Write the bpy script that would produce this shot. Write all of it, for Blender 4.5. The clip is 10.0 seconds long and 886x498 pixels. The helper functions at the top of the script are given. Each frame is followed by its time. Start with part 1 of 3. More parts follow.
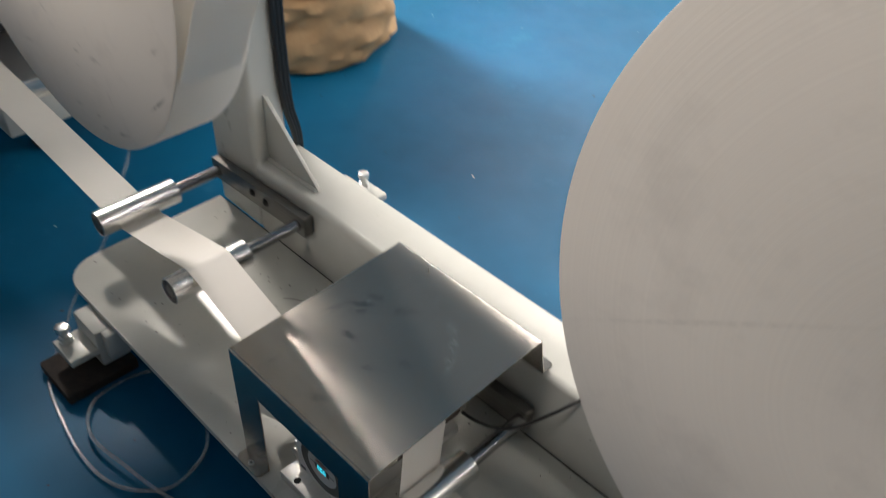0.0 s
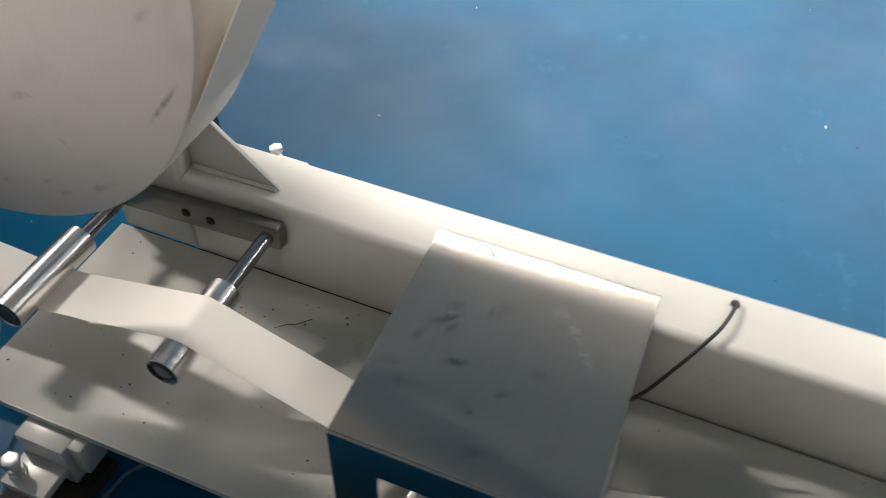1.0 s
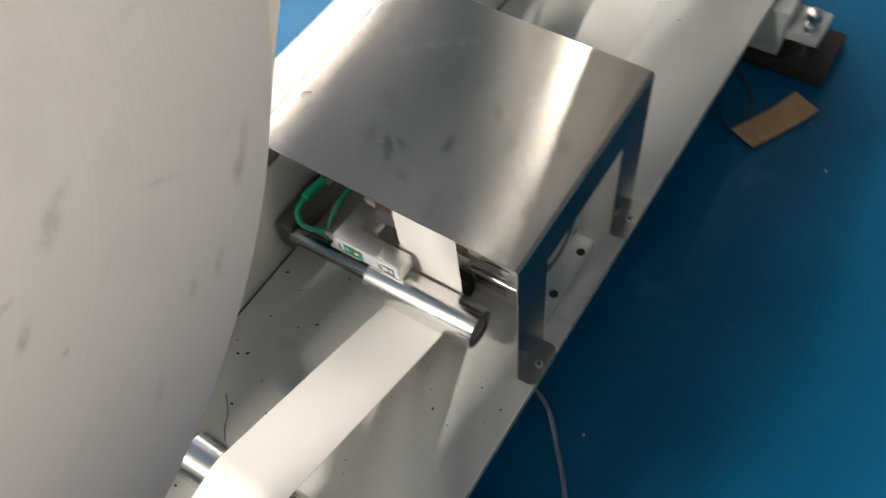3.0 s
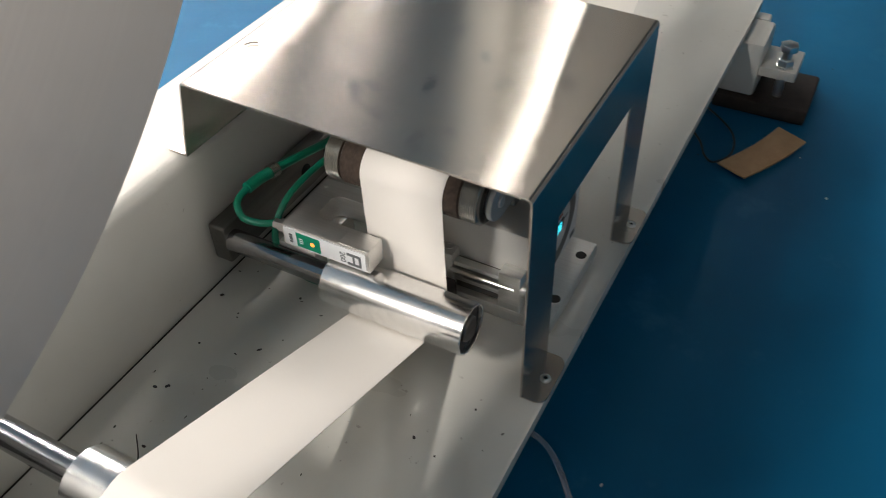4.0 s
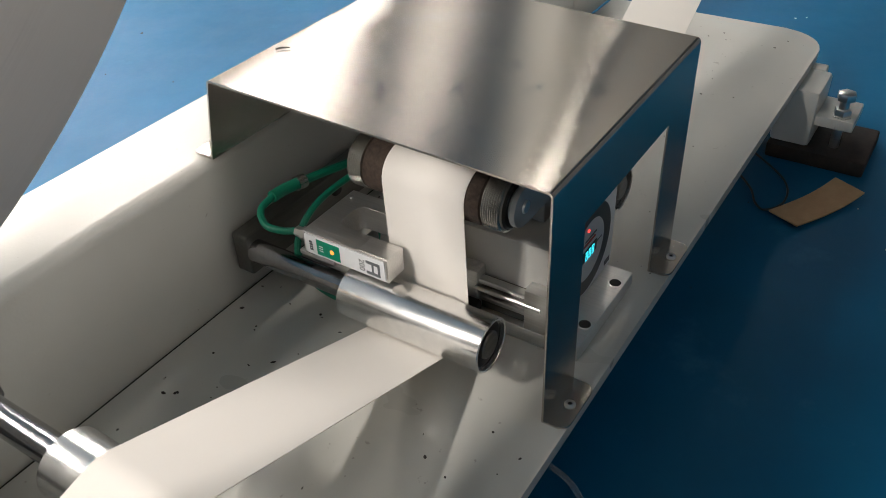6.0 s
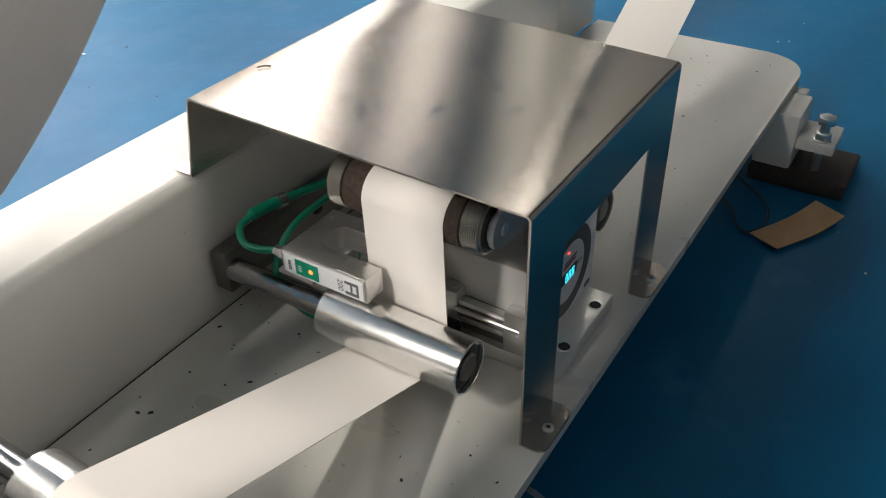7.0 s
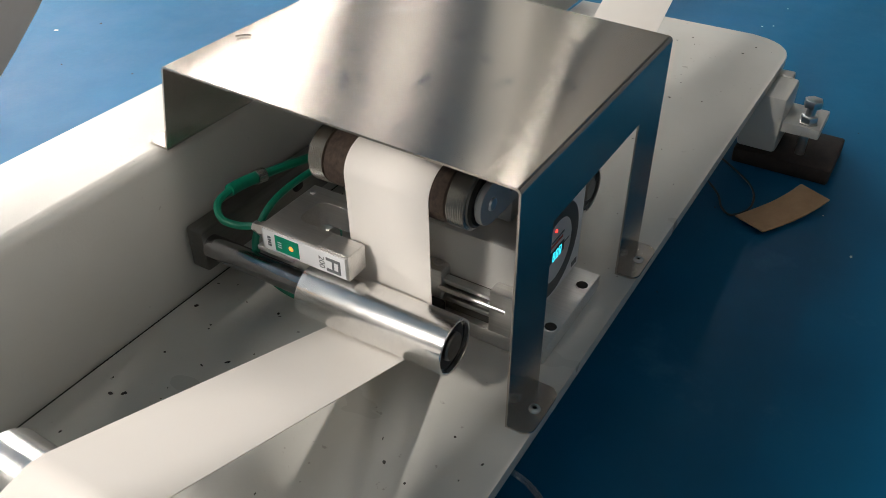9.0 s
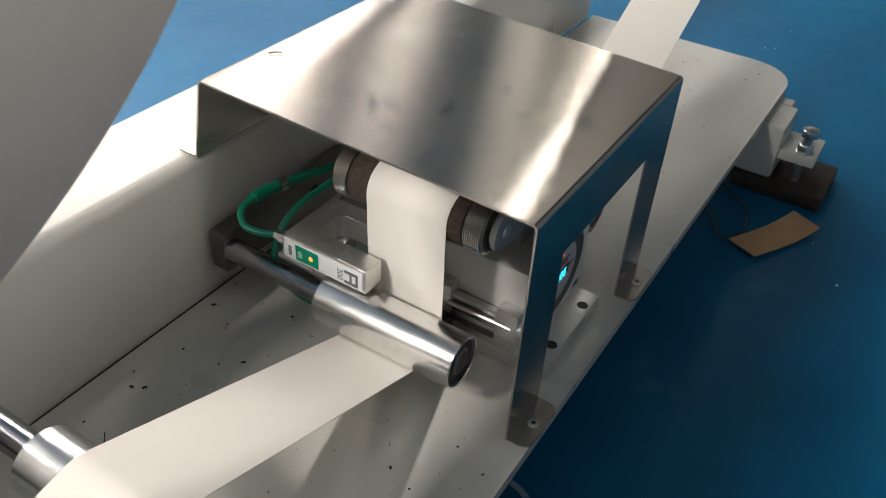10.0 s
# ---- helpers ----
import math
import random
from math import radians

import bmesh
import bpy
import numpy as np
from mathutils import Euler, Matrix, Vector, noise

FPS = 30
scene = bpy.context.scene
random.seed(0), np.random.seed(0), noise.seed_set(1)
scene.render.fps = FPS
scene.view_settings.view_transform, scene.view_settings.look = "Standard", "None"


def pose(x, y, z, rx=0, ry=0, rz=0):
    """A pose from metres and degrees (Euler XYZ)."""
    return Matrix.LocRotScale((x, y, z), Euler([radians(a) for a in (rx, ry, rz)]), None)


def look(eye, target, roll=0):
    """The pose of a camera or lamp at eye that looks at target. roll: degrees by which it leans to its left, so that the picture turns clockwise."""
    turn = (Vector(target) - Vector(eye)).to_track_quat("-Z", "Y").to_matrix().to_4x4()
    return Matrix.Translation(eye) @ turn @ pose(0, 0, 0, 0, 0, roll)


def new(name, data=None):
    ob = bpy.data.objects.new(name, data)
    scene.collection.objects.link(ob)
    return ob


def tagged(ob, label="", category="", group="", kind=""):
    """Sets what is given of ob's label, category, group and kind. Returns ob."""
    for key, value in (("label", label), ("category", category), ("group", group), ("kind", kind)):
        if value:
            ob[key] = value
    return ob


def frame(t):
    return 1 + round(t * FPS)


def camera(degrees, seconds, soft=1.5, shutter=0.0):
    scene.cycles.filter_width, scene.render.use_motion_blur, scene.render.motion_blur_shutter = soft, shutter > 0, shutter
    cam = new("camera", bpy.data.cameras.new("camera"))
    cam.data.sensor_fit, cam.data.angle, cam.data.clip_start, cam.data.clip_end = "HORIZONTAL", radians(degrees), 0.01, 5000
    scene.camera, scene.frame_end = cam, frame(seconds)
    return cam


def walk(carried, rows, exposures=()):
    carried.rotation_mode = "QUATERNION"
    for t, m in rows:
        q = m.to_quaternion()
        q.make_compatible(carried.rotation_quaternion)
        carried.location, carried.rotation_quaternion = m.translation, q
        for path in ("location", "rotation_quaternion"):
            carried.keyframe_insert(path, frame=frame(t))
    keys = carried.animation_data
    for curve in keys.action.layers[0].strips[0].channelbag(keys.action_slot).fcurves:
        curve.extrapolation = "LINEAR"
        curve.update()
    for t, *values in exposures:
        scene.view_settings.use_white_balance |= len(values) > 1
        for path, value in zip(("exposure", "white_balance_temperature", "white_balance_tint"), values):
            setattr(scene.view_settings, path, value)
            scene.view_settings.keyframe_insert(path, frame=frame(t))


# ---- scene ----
cam = camera(55.8, 10.0, soft=0.8, shutter=0.4)
PATH = [
    (0, (0.666, -0.332, 1.086), (-0.376, 0.779, -0.210), 2.9),
    (0.2, (0.606, -0.327, 1.061), (-0.310, 0.813, -0.304), 3.4),
    (0.5, (0.464, -0.352, 1.033), (-0.257, 0.887, -0.362), 4.7),
    (0.7, (0.357, -0.372, 1.029), (-0.247, 0.926, -0.368), 4.5),
    (1, (0.243, -0.356, 1.021), (-0.231, 0.928, -0.437), 2.4),
    (1.2, (0.145, -0.348, 0.981), (-0.237, 0.939, -0.501), 2.0),
    (1.5, (0.003, -0.296, 0.965), (-0.169, 0.960, -0.582), 1.0),
    (1.8, (-0.065, -0.278, 0.947), (0.033, 0.974, -0.611), -2.0),
    (2, (-0.138, -0.268, 0.951), (0.185, 0.897, -0.643), -3.7),
    (2.2, (-0.200, -0.281, 0.955), (0.279, 0.805, -0.655), -4.9),
    (2.5, (-0.264, -0.265, 0.941), (0.426, 0.663, -0.690), -6.3),
    (2.7, (-0.282, -0.223, 0.933), (0.481, 0.608, -0.717), -7.2),
    (3, (-0.318, -0.182, 0.895), (0.556, 0.525, -0.759), -7.6),
    (3.2, (-0.351, -0.186, 0.866), (0.619, 0.459, -0.760), -7.0),
    (4.3, (-0.382, -0.143, 0.597), (0.938, 0.664, -0.671), -2.7),
    (4.5, (-0.376, -0.146, 0.587), (0.945, 0.708, -0.648), -3.6),
    (5, (-0.392, -0.166, 0.589), (0.930, 0.702, -0.635), -2.6),
    (5.5, (-0.386, -0.179, 0.590), (0.924, 0.716, -0.627), -3.0),
    (7, (-0.375, -0.183, 0.593), (0.976, 0.707, -0.582), -1.6),
    (7.5, (-0.368, -0.187, 0.584), (1.011, 0.661, -0.590), -0.3),
    (8, (-0.374, -0.185, 0.579), (1.017, 0.633, -0.602), 0.3),
    (8.5, (-0.376, -0.180, 0.578), (1.006, 0.646, -0.609), 0.1),
    (9, (-0.370, -0.174, 0.575), (0.995, 0.665, -0.622), -0.2),
    (9.5, (-0.376, -0.165, 0.573), (0.986, 0.676, -0.626), 0.0),
    (10, (-0.390, -0.162, 0.617), (0.971, 0.638, -0.611), 3.7),
]
walk(cam, [(t, look(eye, target, roll)) for t, eye, target, roll in PATH],
     [(0, 0.36), (0.7, 0.4), (2.0, 0.28), (2.4, 0.5), (2.7, 0.75), (3.2, 0.85), (4.3, 0.68), (5.0, 0.6), (10, 0.6)])

# ---- light ----
world = bpy.data.worlds.new("hall_air")
world.use_nodes = True
scene.world = world
world.node_tree.nodes["Background"].inputs[0].default_value = (1.0, 0.96, 0.9, 1)
world.node_tree.nodes["Background"].inputs[1].default_value = 0.05
scene.view_settings.exposure = 0.0

CEIL = 3.3
LAMP_SLOPE = 0.222


def batten(x, y, length, watts, width=0.16):
    """A long ceiling light: white housing and the lamp just under it."""
    turn = math.degrees(math.atan(LAMP_SLOPE))
    data = bpy.data.lights.new("ceiling_lamp", "AREA")
    data.shape, data.size, data.size_y, data.energy, data.color = "RECTANGLE", length, width, watts, (1.0, 0.92, 0.84)
    lamp = new("ceiling_lamp", data)
    lamp.matrix_world = pose(x, y, 2.995, 0, 0, turn)
    return lamp


batten(3.8, 1.26, 4.4, 30, 0.06)
# weak added fill, no lamp known here; lifts the plate's right half
batten(2.1, 0.88, 1.0, 4, 0.06)
batten(-3.8, 1.08, 2.4, 380, 0.06)
batten(-0.9, 3.35, 1.6, 34)
batten(3.3, 3.75, 3.5, 75)
batten(4.6, 3.1, 1.4, 7)
batten(0.2, 5.4, 8.0, 365)
batten(-2.1, -2.77, 5.0, 160)

# ---- materials ----


def shader(name, color, rough=0.5, metal=0.0, **more):
    m = bpy.data.materials.new(name)
    m.use_nodes = True
    n = m.node_tree.nodes
    b = n["Principled BSDF"]
    b.inputs["Base Color"].default_value = (*color, 1)
    b.inputs["Roughness"].default_value = rough
    b.inputs["Metallic"].default_value = metal
    for key, value in more.items():
        b.inputs[key.replace("_", " ")].default_value = value
    return m


def node(m, kind, **values):
    n = m.node_tree.nodes.new(kind)
    for key, value in values.items():
        n.inputs[key].default_value = value
    return n


def link(m, a, b):
    m.node_tree.links.new(a, b)


def coords(m, scale=(1, 1, 1), turn=(0, 0, 0), where=(0, 0, 0)):
    t = node(m, "ShaderNodeTexCoord")
    p = node(m, "ShaderNodeMapping")
    p.vector_type = "POINT"
    p.inputs["Scale"].default_value, p.inputs["Rotation"].default_value, p.inputs["Location"].default_value = scale, turn, where
    link(m, t.outputs["Object"], p.inputs["Vector"])
    return p.outputs[0]


def noise_tex(m, vec, scale, detail=4.0, rough=0.6):
    n = node(m, "ShaderNodeTexNoise", Scale=scale, Detail=detail, Roughness=rough)
    link(m, vec, n.inputs["Vector"])
    return n.outputs["Fac"]


def ramp(m, fac, stops):
    r = node(m, "ShaderNodeValToRGB")
    e = r.color_ramp.elements
    while len(e) < len(stops):
        e.new(0.5)
    for k, (p, c) in zip(e, stops):
        k.position, k.color = p, (*c, 1) if len(c) == 3 else c
    link(m, fac, r.inputs["Fac"])
    return r.outputs["Color"]


def grey(v):
    return (v, v, v)


def mixed(m, fac, a, b, mode="MIX"):
    x = node(m, "ShaderNodeMix")
    x.data_type, x.blend_type = "RGBA", mode
    for sock, v in ((x.inputs[0], fac), (x.inputs[6], a), (x.inputs[7], b)):
        if isinstance(v, (int, float)):
            sock.default_value = v
        elif isinstance(v, tuple):
            sock.default_value = (*v, 1)
        else:
            link(m, v, sock)
    return x.outputs[2]


def bsdf(m):
    return m.node_tree.nodes["Principled BSDF"]


def bump(m, height, strength, distance=0.001):
    b = node(m, "ShaderNodeBump", Strength=strength, Distance=distance)
    link(m, height, b.inputs["Height"])
    link(m, b.outputs[0], bsdf(m).inputs["Normal"])


def paint_material(name, color, dirt, rough=0.26, rolled=False):
    """Sprayed machine enamel: orange peel, faint grime, rubbed marks and small scuffs."""
    m = shader(name, color, rough)
    v = coords(m)
    big = noise_tex(m, v, 5, 2, 0.4)
    mid = noise_tex(m, v, 34, 4, 0.5)
    specks = noise_tex(m, v, 150, 2, 0.5)
    wipes = noise_tex(m, coords(m, (1, 0.5, 0.5), (0, 0, 0.35)), 16, 3, 0.55)
    c = mixed(m, ramp(m, big, [(0.2, grey(0)), (0.85, grey(0.9))]), color, dirt)
    c = mixed(m, ramp(m, mid, [(0.25, grey(0)), (0.95, grey(0.3))]), c, tuple(x * 0.75 for x in color))
    c = mixed(m, ramp(m, specks, [(0.73, grey(0)), (0.78, grey(0.4))]), c, (0.16, 0.14, 0.12))
    link(m, c, bsdf(m).inputs["Base Color"])
    link(m, ramp(m, wipes, [(0.1, grey(rough)), (0.9, grey(rough + 0.05))]), bsdf(m).inputs["Roughness"])
    peel = noise_tex(m, v, 380, 2, 0.5)
    if rolled:
        lines = noise_tex(m, coords(m, (0.03, 1, 1)), 90, 3, 0.6)
        peel = mixed(m, 0.75, peel, lines)
    bump(m, peel, 0.5 if rolled else 0.10, 0.0007)
    return m


ENAMEL = paint_material("machine_enamel", (0.60, 0.60, 0.565), (0.50, 0.50, 0.465))
ENAMEL_BEAM = paint_material("machine_enamel_rolled", (0.58, 0.58, 0.545), (0.50, 0.50, 0.465), 0.22, True)


def marks(m, c, flat, spots, broken, tone):
    """Rubbed marks over the colour c, at (u, v, degrees, length, width, strength) on a flat face."""
    for u, v, deg, length, width, strength in spots:
        p = node(m, "ShaderNodeMapping")
        p.vector_type = "TEXTURE"
        p.inputs["Location"].default_value = (u, v, 0)
        p.inputs["Rotation"].default_value = (0, 0, radians(deg))
        p.inputs["Scale"].default_value = (length, width, 1)
        link(m, flat, p.inputs["Vector"])
        g = node(m, "ShaderNodeTexGradient")
        g.gradient_type = "QUADRATIC_SPHERE"
        link(m, p.outputs[0], g.inputs["Vector"])
        f = mixed(m, 1.0, ramp(m, g.outputs["Fac"], [(0.0, grey(0)), (0.5, grey(strength))]), broken, "MULTIPLY")
        c = mixed(m, f, c, tone)
    return c


def steel_material(name, color, rough, along, scale=60.0, strength=0.05):
    """Machined metal with fine tool lines along one axis."""
    m = shader(name, color, rough, 1.0)
    squeeze = tuple(0.02 if k == along else 1.0 for k in range(3))
    streak = noise_tex(m, coords(m, squeeze), scale * 12, 3, 0.7)
    tone = mixed(m, ramp(m, streak, [(0.3, grey(0)), (0.7, grey(0.5))]), color, tuple(x * 0.8 for x in color))
    link(m, tone, bsdf(m).inputs["Base Color"])
    link(m, mixed(m, ramp(m, streak, [(0.3, grey(0)), (0.75, grey(1))]), grey(rough * 0.85), grey(rough * 1.25)), bsdf(m).inputs["Roughness"])
    if strength:
        bump(m, streak, strength, 0.0004)
    return m


def brushed_material(name, color, rough, spread, greasy, scuffed):
    """Sheet steel brushed one way, which draws reflections out across the lines; handled, so greasy and scuffed in places."""
    m = shader(name, color, rough, 1.0, Anisotropic=0.85)
    lines = noise_tex(m, coords(m, (1, 0.015, 0.015)), 340, 2, 0.5)
    cloud = noise_tex(m, coords(m), 9, 2, 0.4)
    tone = mixed(m, ramp(m, lines, [(0.25, grey(0)), (0.75, grey(1))]), tuple(x * 1.03 for x in color), tuple(x * 0.93 for x in color))
    tone = mixed(m, ramp(m, cloud, [(0.2, grey(0)), (0.8, grey(0.5))]), tone, tuple(x * 0.82 for x in color))
    level = node(m, "ShaderNodeVectorMath")
    level.operation = "MULTIPLY"
    level.inputs[1].default_value = (1, 1, 0)
    link(m, coords(m), level.inputs[0])
    patchy = ramp(m, noise_tex(m, coords(m), 150, 4, 0.65), [(0.36, grey(0.15)), (0.6, grey(1))])
    hatched = ramp(m, noise_tex(m, coords(m, (0.3, 1, 1), (0, 0, 0.9)), 420, 3, 0.7), [(0.44, grey(0)), (0.62, grey(1))])
    tone = marks(m, tone, level.outputs[0], greasy, patchy, (0.13, 0.15, 0.18))
    tone = marks(m, tone, level.outputs[0], scuffed, hatched, (0.93, 0.93, 0.92))
    link(m, tone, bsdf(m).inputs["Base Color"])
    across = node(m, "ShaderNodeCombineXYZ")
    across.inputs[0].default_value, across.inputs[1].default_value, across.inputs[2].default_value = spread
    link(m, across.outputs[0], bsdf(m).inputs["Tangent"])
    return m


# fingerprints and rubbed places on the cover's top, as (x, y, degrees, length, width, strength)
GREASY = [
    (0.055, 0.169, 35, 0.030, 0.009, 0.68), (0.066, 0.160, 60, 0.016, 0.007, 0.54), (0.086, 0.122, 15, 0.022, 0.010, 0.68),
    (0.115, 0.073, -10, 0.018, 0.008, 0.50), (0.137, 0.032, 20, 0.020, 0.010, 0.54), (0.041, 0.080, 50, 0.012, 0.008, 0.36),
    (0.020, 0.097, 10, 0.026, 0.010, 0.40), (0.053, 0.027, 80, 0.014, 0.006, 0.36), (0.060, 0.190, 20, 0.020, 0.012, 0.45),
    (0.143, 0.103, 35, 0.018, 0.008, 0.36), (0.036, 0.140, 70, 0.018, 0.008, 0.36), (0.171, 0.139, 0, 0.020, 0.010, 0.28),
    (0.200, 0.060, 30, 0.018, 0.012, 0.28), (0.105, 0.200, 40, 0.035, 0.014, 0.31),
]
SCUFFED = [
    (0.170, 0.222, -30, 0.022, 0.012, 0.50), (0.190, 0.204, -48, 0.026, 0.010, 0.54), (0.212, 0.174, -55, 0.024, 0.008, 0.50),
    (0.204, 0.183, 30, 0.014, 0.008, 0.36), (0.079, 0.226, 60, 0.010, 0.002, 0.65), (0.093, 0.194, 70, 0.008, 0.0018, 0.65),
    (0.079, 0.142, 85, 0.006, 0.002, 0.65), (0.058, 0.179, 40, 0.004, 0.002, 0.65), (0.120, 0.240, 20, 0.008, 0.0016, 0.58),
    (0.045, 0.055, 10, 0.003, 0.002, 0.65), (0.230, 0.110, 75, 0.020, 0.003, 0.29),
]
STAINLESS = brushed_material("brushed_stainless", (0.55, 0.51, 0.465), 0.27, (1, 0.04, 0.05), GREASY, SCUFFED)
BARREL = steel_material("turned_aluminium", (0.86, 0.86, 0.85), 0.21, 0, 12, 0)
SHAFT = steel_material("ground_steel_shaft", (0.40, 0.40, 0.41), 0.15, 0, 12, 0)
ALUMINIUM = steel_material("milled_aluminium", (0.80, 0.79, 0.77), 0.38, 1, 40, 0.08)
DARK_STEEL = steel_material("blackened_steel", (0.20, 0.195, 0.185), 0.42, 0, 30, 0.1)
ZINC = shader("zinc_plated_steel", (0.70, 0.70, 0.69), 0.28, 1.0)
THREAD = shader("threaded_steel", (0.62, 0.61, 0.58), 0.25, 1.0)
BLACK = shader("black_plastic", (0.012, 0.012, 0.012), 0.45)
# near-black, stands in for the shade inside bores and the plate joint
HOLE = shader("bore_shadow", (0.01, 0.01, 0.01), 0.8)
LINK_PAINT = shader("grey_cast_link", (0.34, 0.36, 0.37), 0.38, 0.35)
GREEN_CABLE = shader("green_cable_jacket", (0.0, 0.20, 0.115), 0.4)
GREEN_LABEL = shader("green_display", (0.0, 0.23, 0.13), 0.35)
LABEL = shader("white_label", (0.66, 0.68, 0.70), 0.4)
INK = shader("grey_print", (0.10, 0.11, 0.12), 0.5)
RING_INK = shader("charcoal_print", (0.03, 0.033, 0.037), 0.4)


def glow(name, color, strength):
    m = shader(name, (0.02, 0.02, 0.02), 0.4)
    bsdf(m).inputs["Emission Color"].default_value = (*color, 1)
    bsdf(m).inputs["Emission Strength"].default_value = strength
    return m


LED_ORANGE = glow("orange_led", (1.0, 0.20, 0.03), 1.8)
LED_RED = glow("red_led", (1.0, 0.05, 0.04), 1.5)
DIGITS = glow("cyan_digits", (0.05, 0.75, 0.95), 0.9)


def paper_material():
    m = shader("white_paper", (0.80, 0.77, 0.72), 0.75)
    v = coords(m)
    link(m, mixed(m, ramp(m, noise_tex(m, v, 5, 4), [(0.35, grey(0)), (0.7, grey(1))]), (0.82, 0.80, 0.77), (0.77, 0.75, 0.715)), bsdf(m).inputs["Base Color"])
    bump(m, noise_tex(m, v, 900, 2), 0.08, 0.0003)
    through_ = node(m, "ShaderNodeBsdfTranslucent", Color=(0.85, 0.74, 0.55, 1))
    mix = node(m, "ShaderNodeMixShader", Fac=0.22)
    out = m.node_tree.nodes["Material Output"]
    link(m, bsdf(m).outputs[0], mix.inputs[1])
    link(m, through_.outputs[0], mix.inputs[2])
    link(m, mix.outputs[0], out.inputs["Surface"])
    return m


PAPER = paper_material()


def roll_side_material(name, smudges):
    """The wound edge of a paper roll: fine rings, grime and rubbed streaks at (x, z, degrees, length, width, strength)."""
    m = shader(name, (0.62, 0.575, 0.53), 0.85)
    v = coords(m)
    sep = node(m, "ShaderNodeSeparateXYZ")
    link(m, v, sep.inputs[0])
    flat = node(m, "ShaderNodeCombineXYZ")
    link(m, sep.outputs[0], flat.inputs[0])
    link(m, sep.outputs[2], flat.inputs[1])
    size = node(m, "ShaderNodeVectorMath")
    size.operation = "LENGTH"
    link(m, flat.outputs[0], size.inputs[0])
    ringvec = node(m, "ShaderNodeCombineXYZ")
    link(m, size.outputs["Value"], ringvec.inputs[0])
    rings = noise_tex(m, ringvec.outputs[0], 380, 2)
    clouds = noise_tex(m, v, 11, 6, 0.65)
    c = mixed(m, ramp(m, rings, [(0.3, grey(0)), (0.75, grey(0.5))]), (0.64, 0.595, 0.545), (0.585, 0.54, 0.50))
    c = mixed(m, ramp(m, clouds, [(0.52, grey(0)), (0.8, grey(0.55))]), c, (0.44, 0.41, 0.38))
    broken = ramp(m, noise_tex(m, v, 130, 4, 0.7), [(0.35, grey(0.1)), (0.65, grey(1))])
    c = marks(m, c, flat.outputs[0], smudges, broken, (0.12, 0.115, 0.11))
    link(m, c, bsdf(m).inputs["Base Color"])
    bump(m, rings, 0.25, 0.0005)
    return m


def floor_material():
    m = shader("blue_floor_coating", (0.015, 0.17, 0.36), 0.4, 0.0, Specular_IOR_Level=0.2)
    v = coords(m)
    big, mid, fine = noise_tex(m, v, 0.9, 5, 0.6), noise_tex(m, v, 6, 6, 0.7), noise_tex(m, v, 70, 4, 0.7)
    c = mixed(m, ramp(m, big, [(0.42, grey(0)), (0.6, grey(1))]), (0.002, 0.088, 0.190), (0.004, 0.125, 0.262))
    c = mixed(m, ramp(m, mid, [(0.6, grey(0)), (0.82, grey(0.5))]), c, (0.07, 0.24, 0.40))
    c = mixed(m, ramp(m, fine, [(0.68, grey(0)), (0.82, grey(0.45))]), c, (0.02, 0.08, 0.16))
    link(m, c, bsdf(m).inputs["Base Color"])
    link(m, ramp(m, mid, [(0.3, grey(0.33)), (0.75, grey(0.55))]), bsdf(m).inputs["Roughness"])
    bump(m, noise_tex(m, v, 160, 3), 0.1, 0.001)
    return m


FLOOR = floor_material()


def rough_material(name, a, b, scale, rough=0.8, strength=0.4, depth=0.001):
    m = shader(name, a, rough)
    v = coords(m)
    n = noise_tex(m, v, scale, 6, 0.7)
    link(m, mixed(m, ramp(m, n, [(0.35, grey(0)), (0.68, grey(1))]), a, b), bsdf(m).inputs["Base Color"])
    bump(m, n, strength, depth)
    return m


CORK = rough_material("brown_cork_grip", (0.022, 0.014, 0.010), (0.058, 0.038, 0.026), 240, 0.85, 0.8)
RUBBER = rough_material("black_rubber", (0.012, 0.009, 0.008), (0.035, 0.024, 0.02), 60, 0.8, 0.4)
CARD = rough_material("brown_cardboard", (0.42, 0.25, 0.125), (0.50, 0.31, 0.165), 45, 0.8, 0.15)
KRAFT = rough_material("kraft_paper", (0.42, 0.26, 0.13), (0.52, 0.34, 0.18), 14, 0.7, 0.4, 0.004)
PLASTER = rough_material("painted_wall", (0.40, 0.39, 0.37), (0.46, 0.45, 0.43), 3, 0.8, 0.1)
# dark so that the added light-blocking wall bounces little
BLOCK_WALL = rough_material("dark_block_wall_paint", (0.10, 0.105, 0.11), (0.13, 0.135, 0.14), 3, 0.7, 0.1)
CEILING = rough_material("ceiling_paint", (0.22, 0.21, 0.20), (0.27, 0.26, 0.25), 3, 0.8, 0.1)
DEBRIS = shader("dark_grit", (0.035, 0.03, 0.028), 0.8)
CRUMB = shader("pale_paper_crumb", (0.7, 0.68, 0.62), 0.8)
MACHINE_DARK = rough_material("dark_machine_paint", (0.03, 0.035, 0.045), (0.06, 0.065, 0.075), 20, 0.4, 0.1)
HOSE = shader("clear_hose", (0.86, 0.9, 0.92), 0.12, 0.0, Transmission_Weight=0.85, IOR=1.35)

# ---- shapes ----


